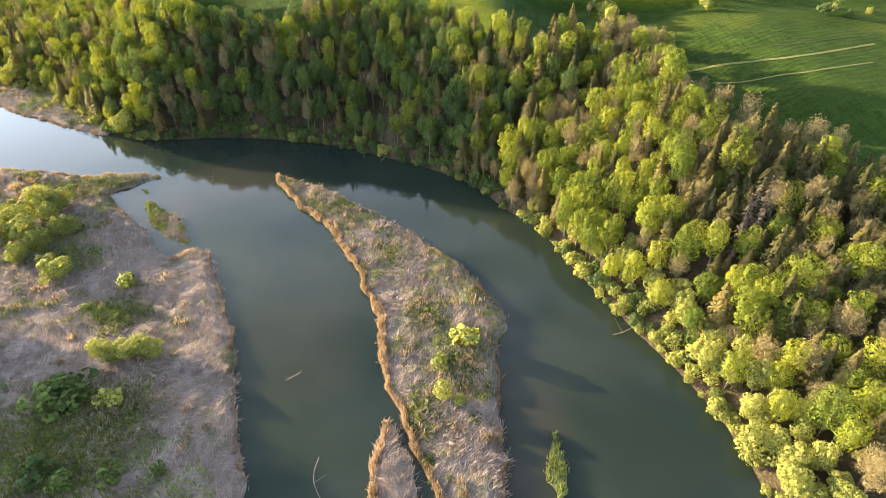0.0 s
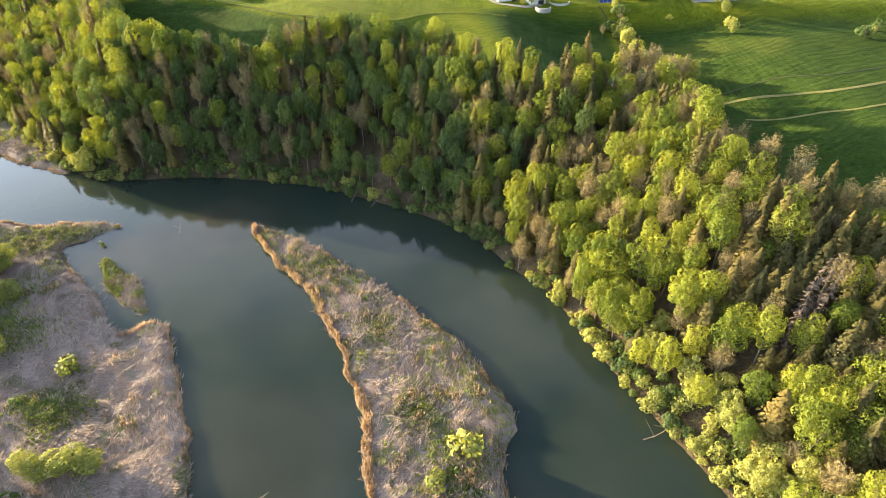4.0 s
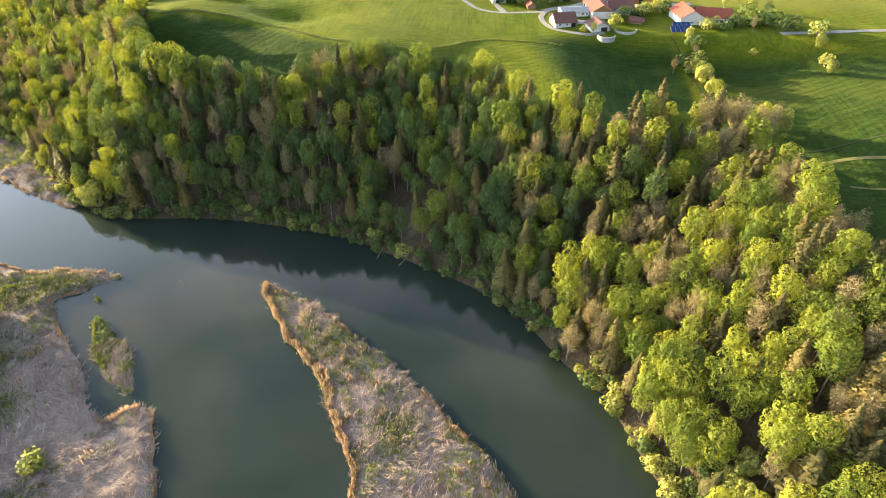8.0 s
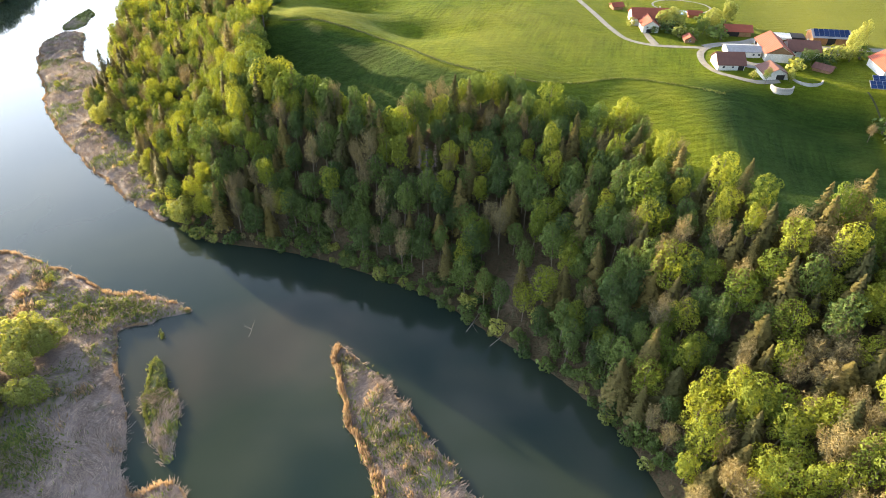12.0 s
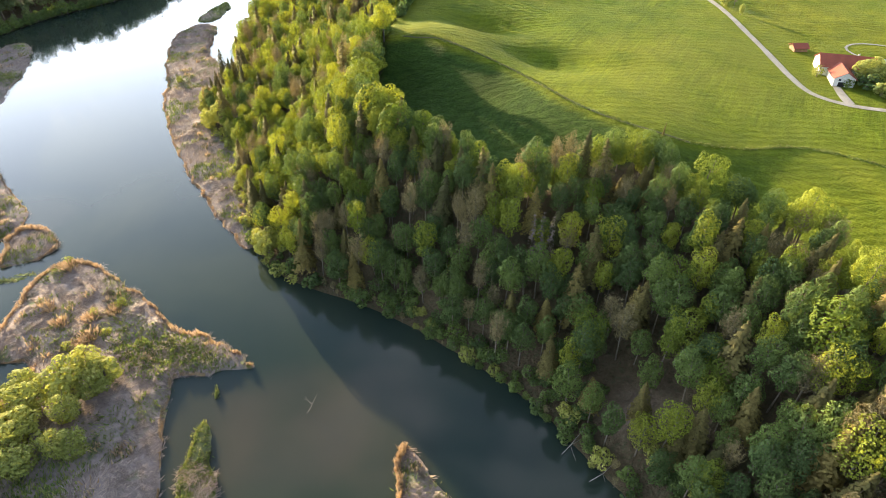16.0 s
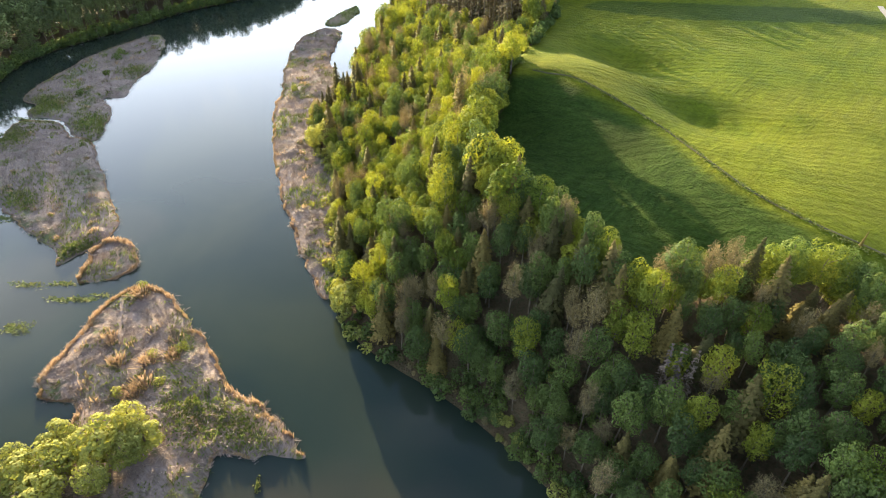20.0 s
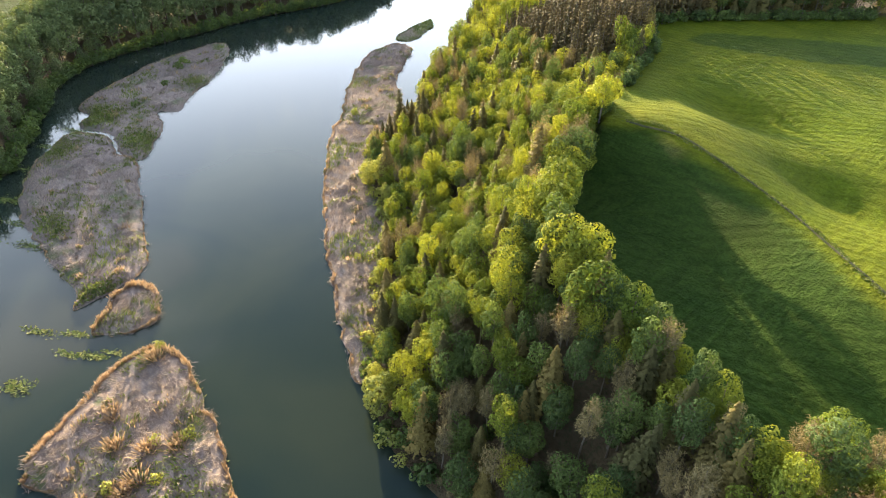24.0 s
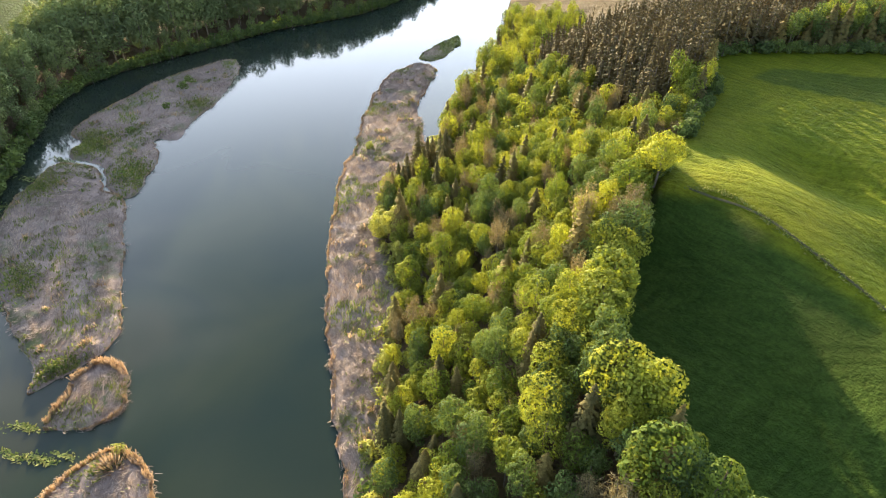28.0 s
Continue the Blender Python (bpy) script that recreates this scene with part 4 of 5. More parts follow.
# understory on the shaded slope
us = np.random.default_rng(9)
ux, uy = us.uniform(-126, 64, 2600), us.uniform(60, 236, 2600)
ud = away(ux, uy, SHORE)
uz, _ = lie(ux, uy)
for x, y, z, d in zip(ux, uy, uz, ud):
    if 1.5 < d < 12 and inside(np.array(x), np.array(y), LAND) and not (((x + 20) / 7) ** 2 + ((y - 217) / 6) ** 2 < 1 and us.random() < 0.75):
        plant("shrub" if us.random() < (0.55 if x > 25 else 0.12) else "oakshrub", x, y, z - 0.3, us.uniform(0.7, 1.25))

# far bank
fx, fy = np.meshgrid(np.arange(-560, -225, 6.5), np.arange(60, 560, 6.0))
fx, fy = (fx + tree_rng.uniform(-2.2, 2.2, fx.shape)).ravel(), (fy + tree_rng.uniform(-2.2, 2.2, fy.shape)).ravel()
fz, _ = lie(fx, fy)
fd = away(fx, fy, FAR_BANK)
for x, y, z, d in zip(fx, fy, fz, fd):
    if inside(np.array(x), np.array(y), WEST) and 0.5 < d < 36 + 8 * float(vnoise(x, y, 30, 71)):
        plant("far_leaf" if tree_rng.random() < 0.86 else "far_spruce", x, y, z - 0.2, tree_rng.uniform(1.2, 1.55) * (0.5 if d < 5 else 1.3 if 225 < y < 310 else 1))

# willows and bushes on the islands
WILLOW_GROUP = [("willow", -132, 162, 11, 1.2), ("willow", -126, 157, 10, 1.2), ("willow", -121, 151, 8, 1.3), ("willow", -136, 154, 10, 1.3), ("willow", -138, 147, 9, 1.3), ("willow", -130, 149, 9, 1.3),
                ("willow", -124, 144, 8, 1.2), ("willow", -128, 164, 8, 1.2), ("willow", -141, 157, 8, 1.2), ("willow", -143, 149, 8, 1.2), ("willow", -116, 135, 6, 1.2), ("willow", -112, 131, 5, 1.1),
                ("willow", -85.5, 101, 6.4, 1.5), ("willow", -82, 100, 6.2, 1.6), ("willow", -78.5, 101, 5.6, 1.5), ("willow", -75, 102, 7, 1.7)]
MARSH_BUSHES = [("willow", -72.5, 101.5, 5.8, 1.5), ("oakshrub", -87, 88, 6.5, 1.5), ("oakshrub", -89.5, 87, 6, 1.5), ("oakshrub", -85, 86.5, 5.8, 1.4), ("oakshrub", -87.5, 85, 5.4, 1.4), ("shrub", -76.5, 87, 4, 1.2),
                ("willow", -118, 153, 8, 1.5), ("willow", -124, 145, 8, 1.5), ("willow", -111.5, 131, 7, 1.6), ("willow", -126, 138, 8, 1.5), ("willow", -134, 168, 10, 1.3), ("willow", -129, 168, 7, 1.4),
                ("shrub", -90, 128, 3.6, 1.3), ("oakshrub", -97, 118, 2.6, 1.4), ("shrub", -152, 181, 2.2, 1.3), ("shrub", -143, 178, 2.0, 1.3)]
ISLAND_BUSHES = [("shrub", -149, 187, 2.4, 1.2), ("shrub", -147, 170, 2.0, 1.2), ("oakshrub", -83, 68, 5, 1.3), ("oakshrub", -77, 66, 4.5, 1.2), ("oakshrub", -68, 68, 4, 1.2), ("oakshrub", -59, 69, 3, 1),
                 ("shrub", 6, 106, 5.0, 1.15), ("shrub", -1, 98, 3.6, 1.1), ("willow", 0, 88, 5.6, 1.2), ("willow", 4, 86, 4.6, 1.2), ("oakshrub", 3, 101, 1.4, 2.2), ("oakshrub", 8, 96, 1.3, 2.2),
                 ("oakshrub", -5, 114, 1.2, 2.4), ("oakshrub", -2, 116, 1.2, 2.2), ("oakshrub", 2, 94, 1.2, 2.2), ("oakshrub", 7, 82, 1.3, 2.4)]
LOW_BUSHES = [("oakshrub", 2, 80, 1.2, 2.2), ("oakshrub", -6, 80, 1.1, 2.0), ("oakshrub", -3, 72, 1.2, 2.0), ("shrub", -4, 117, 1.8, 0.9), ("shrub", 1, 118, 1.7, 0.9), ("shrub", -25, 147, 1.8, 0.8),
              ("shrub", -256, 299, 3.4, 0.8), ("shrub", -178, 191, 2.4, 1.2), ("shrub", -147, 232, 2.6, 1.1), ("shrub", -176, 247, 2.6, 0.9), ("oakshrub", -352, 262, 4, 1.2), ("oakshrub", -336, 250, 3, 1.3),
              ("oakshrub", -356, 266, 4.4, 1.1), ("oakshrub", -322, 232, 3, 1.2)]
for kind, x, y, hgt, wide in (*WILLOW_GROUP, *MARSH_BUSHES, *ISLAND_BUSHES, *LOW_BUSHES):
    plant(kind, x, y, 0.4, wide=wide, height=hgt)

# tall trees added on the marsh's unseen western end, to lay shade over it
for k in range(48):
    plant("oak", tree_rng.uniform(-202, -170), tree_rng.uniform(84, 138), 0.6, height=tree_rng.uniform(23, 29))

# the hedgerow, and the low corner of the wood from which it starts
for x, y in curve_through([(78.2, 295.6), (76.7, 281.2), (77.7, 275.0), (78.6, 267.0), (79.6, 259.8), (81.8, 252.8), (84.8, 243.1)], 2.6)[2:]:
    plant(pick({"willow": 4, "shrub": 1, "beech": 1.5, "bare": 1}), x + tree_rng.normal(0, 0.6), y, ground_height(x, y), wide=1.05, height=tree_rng.uniform(5.0, 8.0))
for off in (0.0, 4.0):
    for x, y in curve_through([(66, 225), (74, 231), (81, 238), (87, 245)], 3.6):
        x, y = x + off * 0.6 + tree_rng.normal(0, 0.7), y - off * 0.8 + tree_rng.normal(0, 0.7)
        plant(pick({"bare": 3, "willow": 2, "beech": 1.5, "spruce": 0.8}), x, y, ground_height(x, y), height=tree_rng.uniform(9.0, 13.0))
for k in range(7):
    x, y = 176 + tree_rng.normal(0, 5), 271 + tree_rng.normal(0, 4)
    plant(pick({"oakshrub": 2, "bare": 1, "willow": 1}), x, y, ground_height(x, y), height=tree_rng.uniform(3, 5.5))

# orchard and garden trees on the meadows
FIELD_TREES = [("bare", 68, 286, 6, 1.1), ("oakshrub", 73, 292, 5, 1.2), ("shrub", 75, 288, 5, 1.2), ("bare", 77, 296, 5, 1.2), ("oakshrub", 78, 300, 5, 1.2), ("willow", 76, 303, 6, 1.0),
               ("shrub", 84, 312, 5, 1.1), ("shrub", 88, 314, 5, 1.1), ("oakshrub", 92, 312, 4, 1.3), ("bare", 100, 306, 8, 0.8), ("shrub", 99, 297, 3, 1.2), ("oakshrub", 104, 318, 6, 1.2),
               ("oakshrub", 110, 320, 7, 1.2), ("willow", 107, 331, 9, 0.9), ("oak", 112, 327, 8, 0.9), ("shrub", 118, 314, 4, 1.2)]
LANE_TREES = [("shrub", 124, 306, 6, 1.1), ("willow", 123, 299, 6, 1.0), ("shrub", 122, 289, 5, 1.0), ("willow", 121, 282, 5, 1.0), ("oakshrub", 128, 312, 5, 1.1), ("oakshrub", 120, 318, 5, 1.2),
              ("oakshrub", 114, 313, 5, 1.2), ("oak", 39.5, 303, 6, 1.2), ("willow", 47, 306.5, 5, 1.0), ("oak", 53, 322, 7, 1.2), ("oak", 56, 325, 6, 1.2), ("shrub", 62, 330, 5, 1.2),
              ("shrub", 65, 333, 5, 1.2), ("willow", 69, 332, 7, 1.0), ("willow", 71, 340, 9, 1.0), ("willow", 76, 352, 10, 0.9)]
GARDEN_TREES = [("willow", 8, 352, 8, 1.2), ("willow", 11, 354, 8, 1.2), ("oakshrub", 9, 347, 5, 1.3), ("oak", 22, 349, 7, 1.1), ("willow", 24, 354, 9, 1.0), ("oakshrub", 26, 346, 5, 1.3),
                ("willow", 31, 366, 9, 0.8), ("oak", 20, 346, 6, 1.1), ("shrub", -5, 350, 4, 1.0), ("shrub", 13, 343, 4, 1.2), ("oakshrub", 18, 343, 4, 1.3), ("oakshrub", 28, 343, 4, 1.3),
                ("shrub", 50, 319, 4, 1.2), ("oakshrub", 60, 326, 4, 1.4), ("shrub", 67, 338, 4, 1.3), ("oakshrub", 73, 336, 5, 1.3)]
YARD_BUSHES = [("shrub", 36, 306, 3, 1.1), ("oakshrub", 4, 345, 3, 1.2), ("willow", 26, 361, 7, 0.9), ("oakshrub", 22, 362, 4, 1.3), ("oakshrub", 104, 326, 7, 1.3), ("oakshrub", 97, 318, 5, 1.2),
               ("willow", 101, 345, 8, 1.0), ("shrub", -50, 421, 4, 1.1), ("shrub", -47, 416, 4, 1.0), ("shrub", -44, 411, 4, 1.0), ("bare", -40, 409, 5, 1.0), ("willow", -36, 400, 5, 0.9),
               ("shrub", -53, 427, 4, 1.1), ("spruce", -37.4, 281, 4, 0.5)]
for kind, x, y, hgt, wide in (*FIELD_TREES, *LANE_TREES, *GARDEN_TREES, *YARD_BUSHES):
    plant(kind, x, y, ground_height(x, y), wide=wide, height=hgt)


# the nearest of each kind are trees of their own, the rest one joined stand a kind
def arrays(me):
    v = np.empty(len(me.vertices) * 3, np.float32)
    me.vertices.foreach_get("co", v)
    f = np.empty(len(me.loops), np.int32)
    me.loops.foreach_get("vertex_index", f)
    return v.reshape(-1, 3), f.reshape(-1, 4)


by_name = {}
for p in planted:
    by_name.setdefault(p[1], []).append(p)
for name, group in by_name.items():
    group.sort(key=lambda p: float(away(np.array(p[5]), np.array(p[6]), NEAR_LINE)))
    for kind, _, trunk, crown, m, x, y, coarse in group[:290]:
        ob = new(name)
        ob.empty_display_size = 0.5
        ob.matrix_basis = m
        part("trunk", trunk, ob)
        part("crown", crown, ob)
        tagged(ob, *LABELS[kind])
    rest = {}
    for kind, _, trunk, crown, m, x, y, coarse in group[290:]:
        for me in (trunk, coarse):
            rest.setdefault(me.materials[0].name, []).append((me, m))
    for mat_name, items in rest.items():
        vs, fs, ts, ns, count = [], [], [], [], 0
        for me, m in items:
            v, f = arrays(me)
            mm = np.array(m)
            vs.append(v @ mm[:3, :3].T + mm[:3, 3])
            fs.append(f + count)
            if "custom_normal" in me.attributes:
                q = np.empty(len(v) * 3, np.float32)
                me.attributes["custom_normal"].data.foreach_get("vector", q)
                q = q.reshape(-1, 3) @ mm[:3, :3].T
                ns.append(q / np.linalg.norm(q, axis=1)[:, None])
            ts.append(np.full(len(v), tree_rng.random(), np.float32))
            count += len(v)
        me = mesh_of("stand", np.concatenate(vs), np.concatenate(fs), bpy.data.materials[mat_name])
        if ns:
            round_off(me, np.concatenate(ns))
        me.attributes.new("tint", "FLOAT", "POINT").data.foreach_set("value", np.concatenate(ts))
        what = "trunks" if mat_name in ("bark", "bleached_wood") else "crowns"
        tagged(new(f"{name}_{what}", me), f"{what} of the more distant {name.replace('_', ' ')}s in the wood", "trees", kind="stuff")

# ---- village, roads and hedges ----
def poly_mesh(name, verts, faces, mat):
    me = bpy.data.meshes.new(name)
    me.from_pydata(verts, [], faces)
    me.materials.append(mat)
    me.update()
    return me


def box_mesh(name, sx, sy, sz, mat, cx=0.0, cy=0.0, cz=0.0):
    """A bevelled block, its middle at (cx, cy), standing on cz."""
    bm = bmesh.new()
    bmesh.ops.create_cube(bm, size=1)
    bmesh.ops.scale(bm, vec=(sx, sy, sz), verts=bm.verts)
    bmesh.ops.translate(bm, vec=(cx, cy, cz + sz / 2), verts=bm.verts)
    bmesh.ops.bevel(bm, geom=bm.edges, offset=min(sx, sy, sz) * 0.08, segments=1, affect="EDGES")
    me = bpy.data.meshes.new(name)
    bm.to_mesh(me)
    bm.free()
    me.materials.append(mat)
    return me


def ground_at(x, y):
    return float(lie([x], [y])[0][0])


def gable_walls(l, w, e, r, mat):
    a, c = l / 2, w / 2
    v = [(-a, -c, -1), (a, -c, -1), (a, c, -1), (-a, c, -1), (-a, -c, e), (a, -c, e), (a, c, e), (-a, c, e), (-a, 0, r), (a, 0, r)]
    return poly_mesh("wall", v, [(0, 1, 5, 4), (2, 3, 7, 6), (0, 4, 8, 7, 3), (1, 2, 6, 9, 5), (4, 5, 9, 8), (6, 7, 8, 9), (3, 2, 1, 0)], mat)


def roof_slope(l, w, e, r, side, mat, over=0.5, thick=0.14):
    """One sloping half of a gable roof, with overhang and thickness."""
    a, c = l / 2 + over, w / 2
    k = (r - e) / c
    lo, out = e - k * over, c + over
    v = []
    for dz in (0.02, thick):
        v += [(-a, side * out, lo + dz), (a, side * out, lo + dz), (a, 0, r + dz), (-a, 0, r + dz)]
    return poly_mesh("roof", v, [(0, 1, 2, 3), (7, 6, 5, 4), (0, 4, 5, 1), (1, 5, 6, 2), (2, 6, 7, 3), (3, 7, 4, 0)], mat)


def window(parent, x, y, z, turn, wide=0.85, tall=0.8):
    """A framed window on a wall; turn: the way that it faces."""
    m = pose(x, y, z, 0, 0, turn)
    f = part("window", box_mesh("window_frame", wide, 0.14, tall, M_PLASTER), parent, "", m)
    part("pane", box_mesh("pane", wide - 0.2, 0.06, tall - 0.2, M_GLASS, 0, -0.06, 0.1), f)


def farm_building(name, label, x, y, turn, l, w, e, r, wall=None, roof=None, roof_other=None, windows=(), doors=(), chimney=None, panels=False):
    """A gabled building; its ridge runs along its own x. Windows and doors: side ('s', 'n', 'w', 'e'), place along, height, width, tall."""
    z = ground_at(x, y)
    ob = new(name)
    ob.matrix_basis = pose(x, y, z, 0, 0, turn)
    part("wall", gable_walls(l, w, e, r, wall or M_PLASTER), ob)
    part("roof", roof_slope(l, w, e, r, -1, roof or M_TILE), ob)
    part("roof", roof_slope(l, w, e, r, 1, roof_other or roof or M_TILE), ob)
    where = {"s": lambda p: (p, -w / 2, 0), "n": lambda p: (p, w / 2, 180), "w": lambda p: (-l / 2, p, -90), "e": lambda p: (l / 2, p, 90)}
    for side, p, h, *size in windows:
        a, c, t = where[side](p)
        window(ob, a, c, h * 0.55, t, *size)
    for side, p, h, wide, tall in doors:
        a, c, t = where[side](p)
        part("door", box_mesh("door", wide * 0.85, 0.16, tall * 0.62, M_DARK), ob, "", pose(a, c, h, 0, 0, t))
    if chimney:
        part("chimney", box_mesh("chimney", 0.5, 0.5, 1.2, M_STONE, chimney, 0.5, r - 0.7), ob)
    if panels:
        k = math.degrees(math.atan2(r - e, w / 2))
        for i in range(int(l / 1.75)):
            for j in range(3):
                s = 0.25 + 0.28 * j
                part("solar_panel", PANEL, ob, "", pose(-l / 2 + 1.1 + 1.75 * i, -w / 2 * (1 - s), e + (r - e) * s + 0.24, k, 0, 0))
    return tagged(ob, label, "building", "farm buildings")


PANEL = box_mesh("solar_panel", 1.6, 1.5, 0.05, M_SOLAR)
farm_building("barn", "white barn with a weathered red tiled roof", 28.6, 315.5, 14, 8.6, 8.2, 2.0, 4.7, M_PLASTER, M_TILE_DULL, windows=[("s", -2.5, 1.2), ("s", 0.5, 1.2)], doors=[("s", 3.2, 0, 2.2, 2.4)])
farm_building("farm_barn", "tall timber-gabled barn with an orange tiled roof", 44.5, 332.5, 97, 16.5, 8.6, 2.9, 5.4, M_PLASTER, M_TILE, windows=[("n", -3, 2.0), ("n", 2, 2.0)], doors=[("n", 6, 0, 3.2, 3.4)])
GZ = ground_at(44.5, 332.5)
tagged(new("timber_gable", poly_mesh("timber_gable", [(41.2, 323.7, GZ + 2.8), (49.8, 324.8, GZ + 2.8), (45.5, 324.2, GZ + 5.2)], [(0, 1, 2)], M_TIMBER)), "dark timber gable cladding of the barn", "cladding", kind="structure")
farm_building("farmhouse", "two-storey white farmhouse with a red tiled roof", 53.6, 334.5, 8, 10, 8.4, 2.9, 5.2, M_PLASTER, M_TILE_DULL, windows=[("s", p, h) for h in (0.9, 3.5) for p in (-3, -0.6, 1.8, 4.2)], chimney=1.5)
farm_building("garage", "white garage with a dull red roof", 42, 310.5, 104, 7.5, 7.5, 1.8, 3.6, M_PLASTER, M_TILE_DULL, doors=[("w", -1.2, 0, 3.0, 2.6)])
farm_building("flat_shed", "long shed with a pale grey sheet roof", 34, 329, 12, 11.0, 7.5, 2.0, 2.92, M_PLASTER, M_SHEET, windows=[("s", 3, 1.2), ("s", 4.8, 1.2)])
farm_building("red_barn", "open-fronted barn with a dark red roof", 34, 352, 8, 9.5, 5.5, 2.13, 3.71, M_TIMBER, M_TILE, doors=[("s", -2, 0, 5.5, 2.9)])
farm_building("solar_barn", "orange timber barn with blue solar panels on its roof", 65.5, 353, 8, 12.5, 7.5, 2.6, 4.3, M_ORANGE, M_SHEET, doors=[("s", 0.2, 0, 3.2, 3.8)], panels=True)
farm_building("farmhouse", "long white farmhouse with a red tiled roof", 2.0, 358.5, 14, 16, 9.5, 3.0, 5.5, M_PLASTER, M_TILE, windows=[("s", p, 1.0) for p in (2.5, 4.8, 7)] + [("w", p, h) for h in (1, 3.6) for p in (-3, 0, 3)], chimney=3)
farm_building("porch_wing", "white gabled wing with a balcony and red roof", 1.5, 349.5, 104, 9, 6, 2.58, 4.45, M_PLASTER, M_TILE, windows=[("w", -1.4, 3.0), ("w", 1.4, 3.0)], doors=[("w", 0.6, 0, 2.2, 2.2)])
farm_building("hut", "small garden hut with a red roof", 16.6, 338.5, 100, 4.2, 3.6, 1.34, 2.49, M_TIMBER, M_TILE, windows=[("w", 0, 0.9)])
farm_building("hut", "small garden hut with an orange roof", 19, 370, 8, 5, 4, 1.34, 2.35, M_ORANGE, M_TILE)
farm_building("hut", "small garden hut with an orange roof", -12.5, 372, 30, 4.5, 4, 1.34, 2.35, M_TIMBER, M_TILE)
farm_building("hut", "low shed with a dull red roof", 59, 320.5, -30, 5.5, 4, 1.23, 2.24, M_TIMBER, M_TILE_DULL)
farm_building("farmhouse", "white farmhouse end with a broad orange roof", 79.5, 324.5, 97, 13, 9.5, 2.9, 5.7, M_PLASTER, M_TILE, windows=[("w", -3, 1.2), ("w", 0, 1.2), ("w", 3, 1.2)])
farm_building("farm_barn", "long white barn with a bright red tiled roof", 90, 325.5, -9, 13.5, 9, 2.7, 5.2, M_PLASTER, M_TILE, windows=[("s", -4.5, 1.4), ("s", -2.5, 1.4)] + [("s", p, 1.2, 1.3, 1.3) for p in (1.6, 3.4, 5.2)], chimney=4)
for i, (x, y) in enumerate(((73.5, 308.6), (74.8, 312.0))):
    ob = new("solar_array")
    ob.matrix_basis = pose(x, y, ground_at(x, y) + 1.2 + 0.6 * i, 24, 0, 6)
    part("panel_table", box_mesh("panel_table", 7.2, 3.4, 0.12, M_SHEET), ob)
    for k in range(4):
        part("solar_panel", PANEL, ob, "", pose(-2.7 + 1.8 * k, 0.75, 0.16))
        part("solar_panel", PANEL, ob, "", pose(-2.7 + 1.8 * k, -0.85, 0.16))
    for k in (-3, 3):
        part("leg", box_mesh("leg", 0.12, 0.12, 2.4, M_SHEET, k, -1.0, -2.4), ob)
    tagged(ob, "blue solar panels on a tilted stand by the house", "solar panel")


def ribbon(name, label, points, wide, mat, lift=0.10):
    """A road that lies on the ground."""
    pts = curve_through(points, 2.0)
    v, f = [], []
    for i, (x, y) in enumerate(pts):
        ax, ay = pts[max(i - 1, 0)]
        bx, by = pts[min(i + 1, len(pts) - 1)]
        n = math.hypot(bx - ax, by - ay)
        nx, ny = -(by - ay) / n, (bx - ax) / n
        for s in (-0.5, 0.0, 0.5):
            w = wide * (1 + 0.12 * float(vnoise(x, y, 6, 91)))
            v.append((x + nx * w * s, y + ny * w * s, 0))
    h = lie([p[0] for p in v], [p[1] for p in v])[0]
    v = [(a, c, float(z) + lift + (0.04 if i % 3 == 1 else 0)) for i, ((a, c, _), z) in enumerate(zip(v, h))]
    for i in range(len(pts) - 1):
        for k in (0, 1):
            f.append((i * 3 + k, i * 3 + k + 1, i * 3 + k + 4, i * 3 + k + 3))
    me = poly_mesh(name, v, f, mat)
    tagged(new(name, me), label, "road", kind="structure")


M_DITCH = plain_material("ditch_soil", (0.045, 0.05, 0.022), (0.08, 0.075, 0.035), 2.0, 0.95, 0.6, 0.15)
# sunlit streaks between the tree shadows, painted as paler ribbons on the meadow
M_LIT_GRASS = plain_material("lit_grass", (0.13, 0.135, 0.035), (0.18, 0.165, 0.055), 1.5, 0.95, 0.6, 0.15)
for name, label, points, wide, mat in (("ditch", "narrow dark field ditch along the meadow's brow", [p for p in BROW if -142 < p[0] < -15][::3], 0.6, M_DITCH),
                                       ("ditch", "narrow dark ditch beside the hedgerow", [(69.3, 305.6), (73.3, 293.5), (74.2, 274.6), (75.6, 263.9)], 0.6, M_DITCH),
                                       ("ditch", "narrow dark ditch across the lower meadow", [(87.4, 231.6), (117.7, 236.7), (137.2, 234.7), (155.9, 240.1), (176.6, 245.8)], 0.5, M_DITCH),
                                       ("hay_strip", "sunlit streak painted paler across the green meadow", [(89.3, 222.4), (106.0, 228.2), (121.5, 223.5), (136.4, 222.3), (170.3, 234.9)], 1.5, M_LIT_GRASS),
                                       ("hay_strip", "sunlit streak painted paler across the green meadow", [(100.9, 213.8), (121.4, 209.4), (133.9, 207.5), (158.5, 215.1)], 0.9, M_LIT_GRASS)):
    ribbon(name, label, points, wide, mat, 0.08)
ribbon("road", "narrow pale farm road between meadows", [(-75, 470), (-60, 432), (-45, 407), (-32, 383), (-21, 362), (-12, 344), (-5, 333.5), (5, 330), (15, 331), (24, 332.5)], 2.3, M_ROAD)
ribbon("road", "pale gravel lane curving round the barn", [(23, 333), (20.5, 326), (21, 317), (24.5, 309.5), (30, 306), (37, 304), (44, 306)], 2.3, M_ROAD, 0.14)
ribbon("road", "grey farmyard lane between the buildings", [(22, 333.5), (28, 338), (36, 342), (44, 348.5), (58, 345), (74, 346), (88, 350)], 4.0, M_ROAD, 0.12)
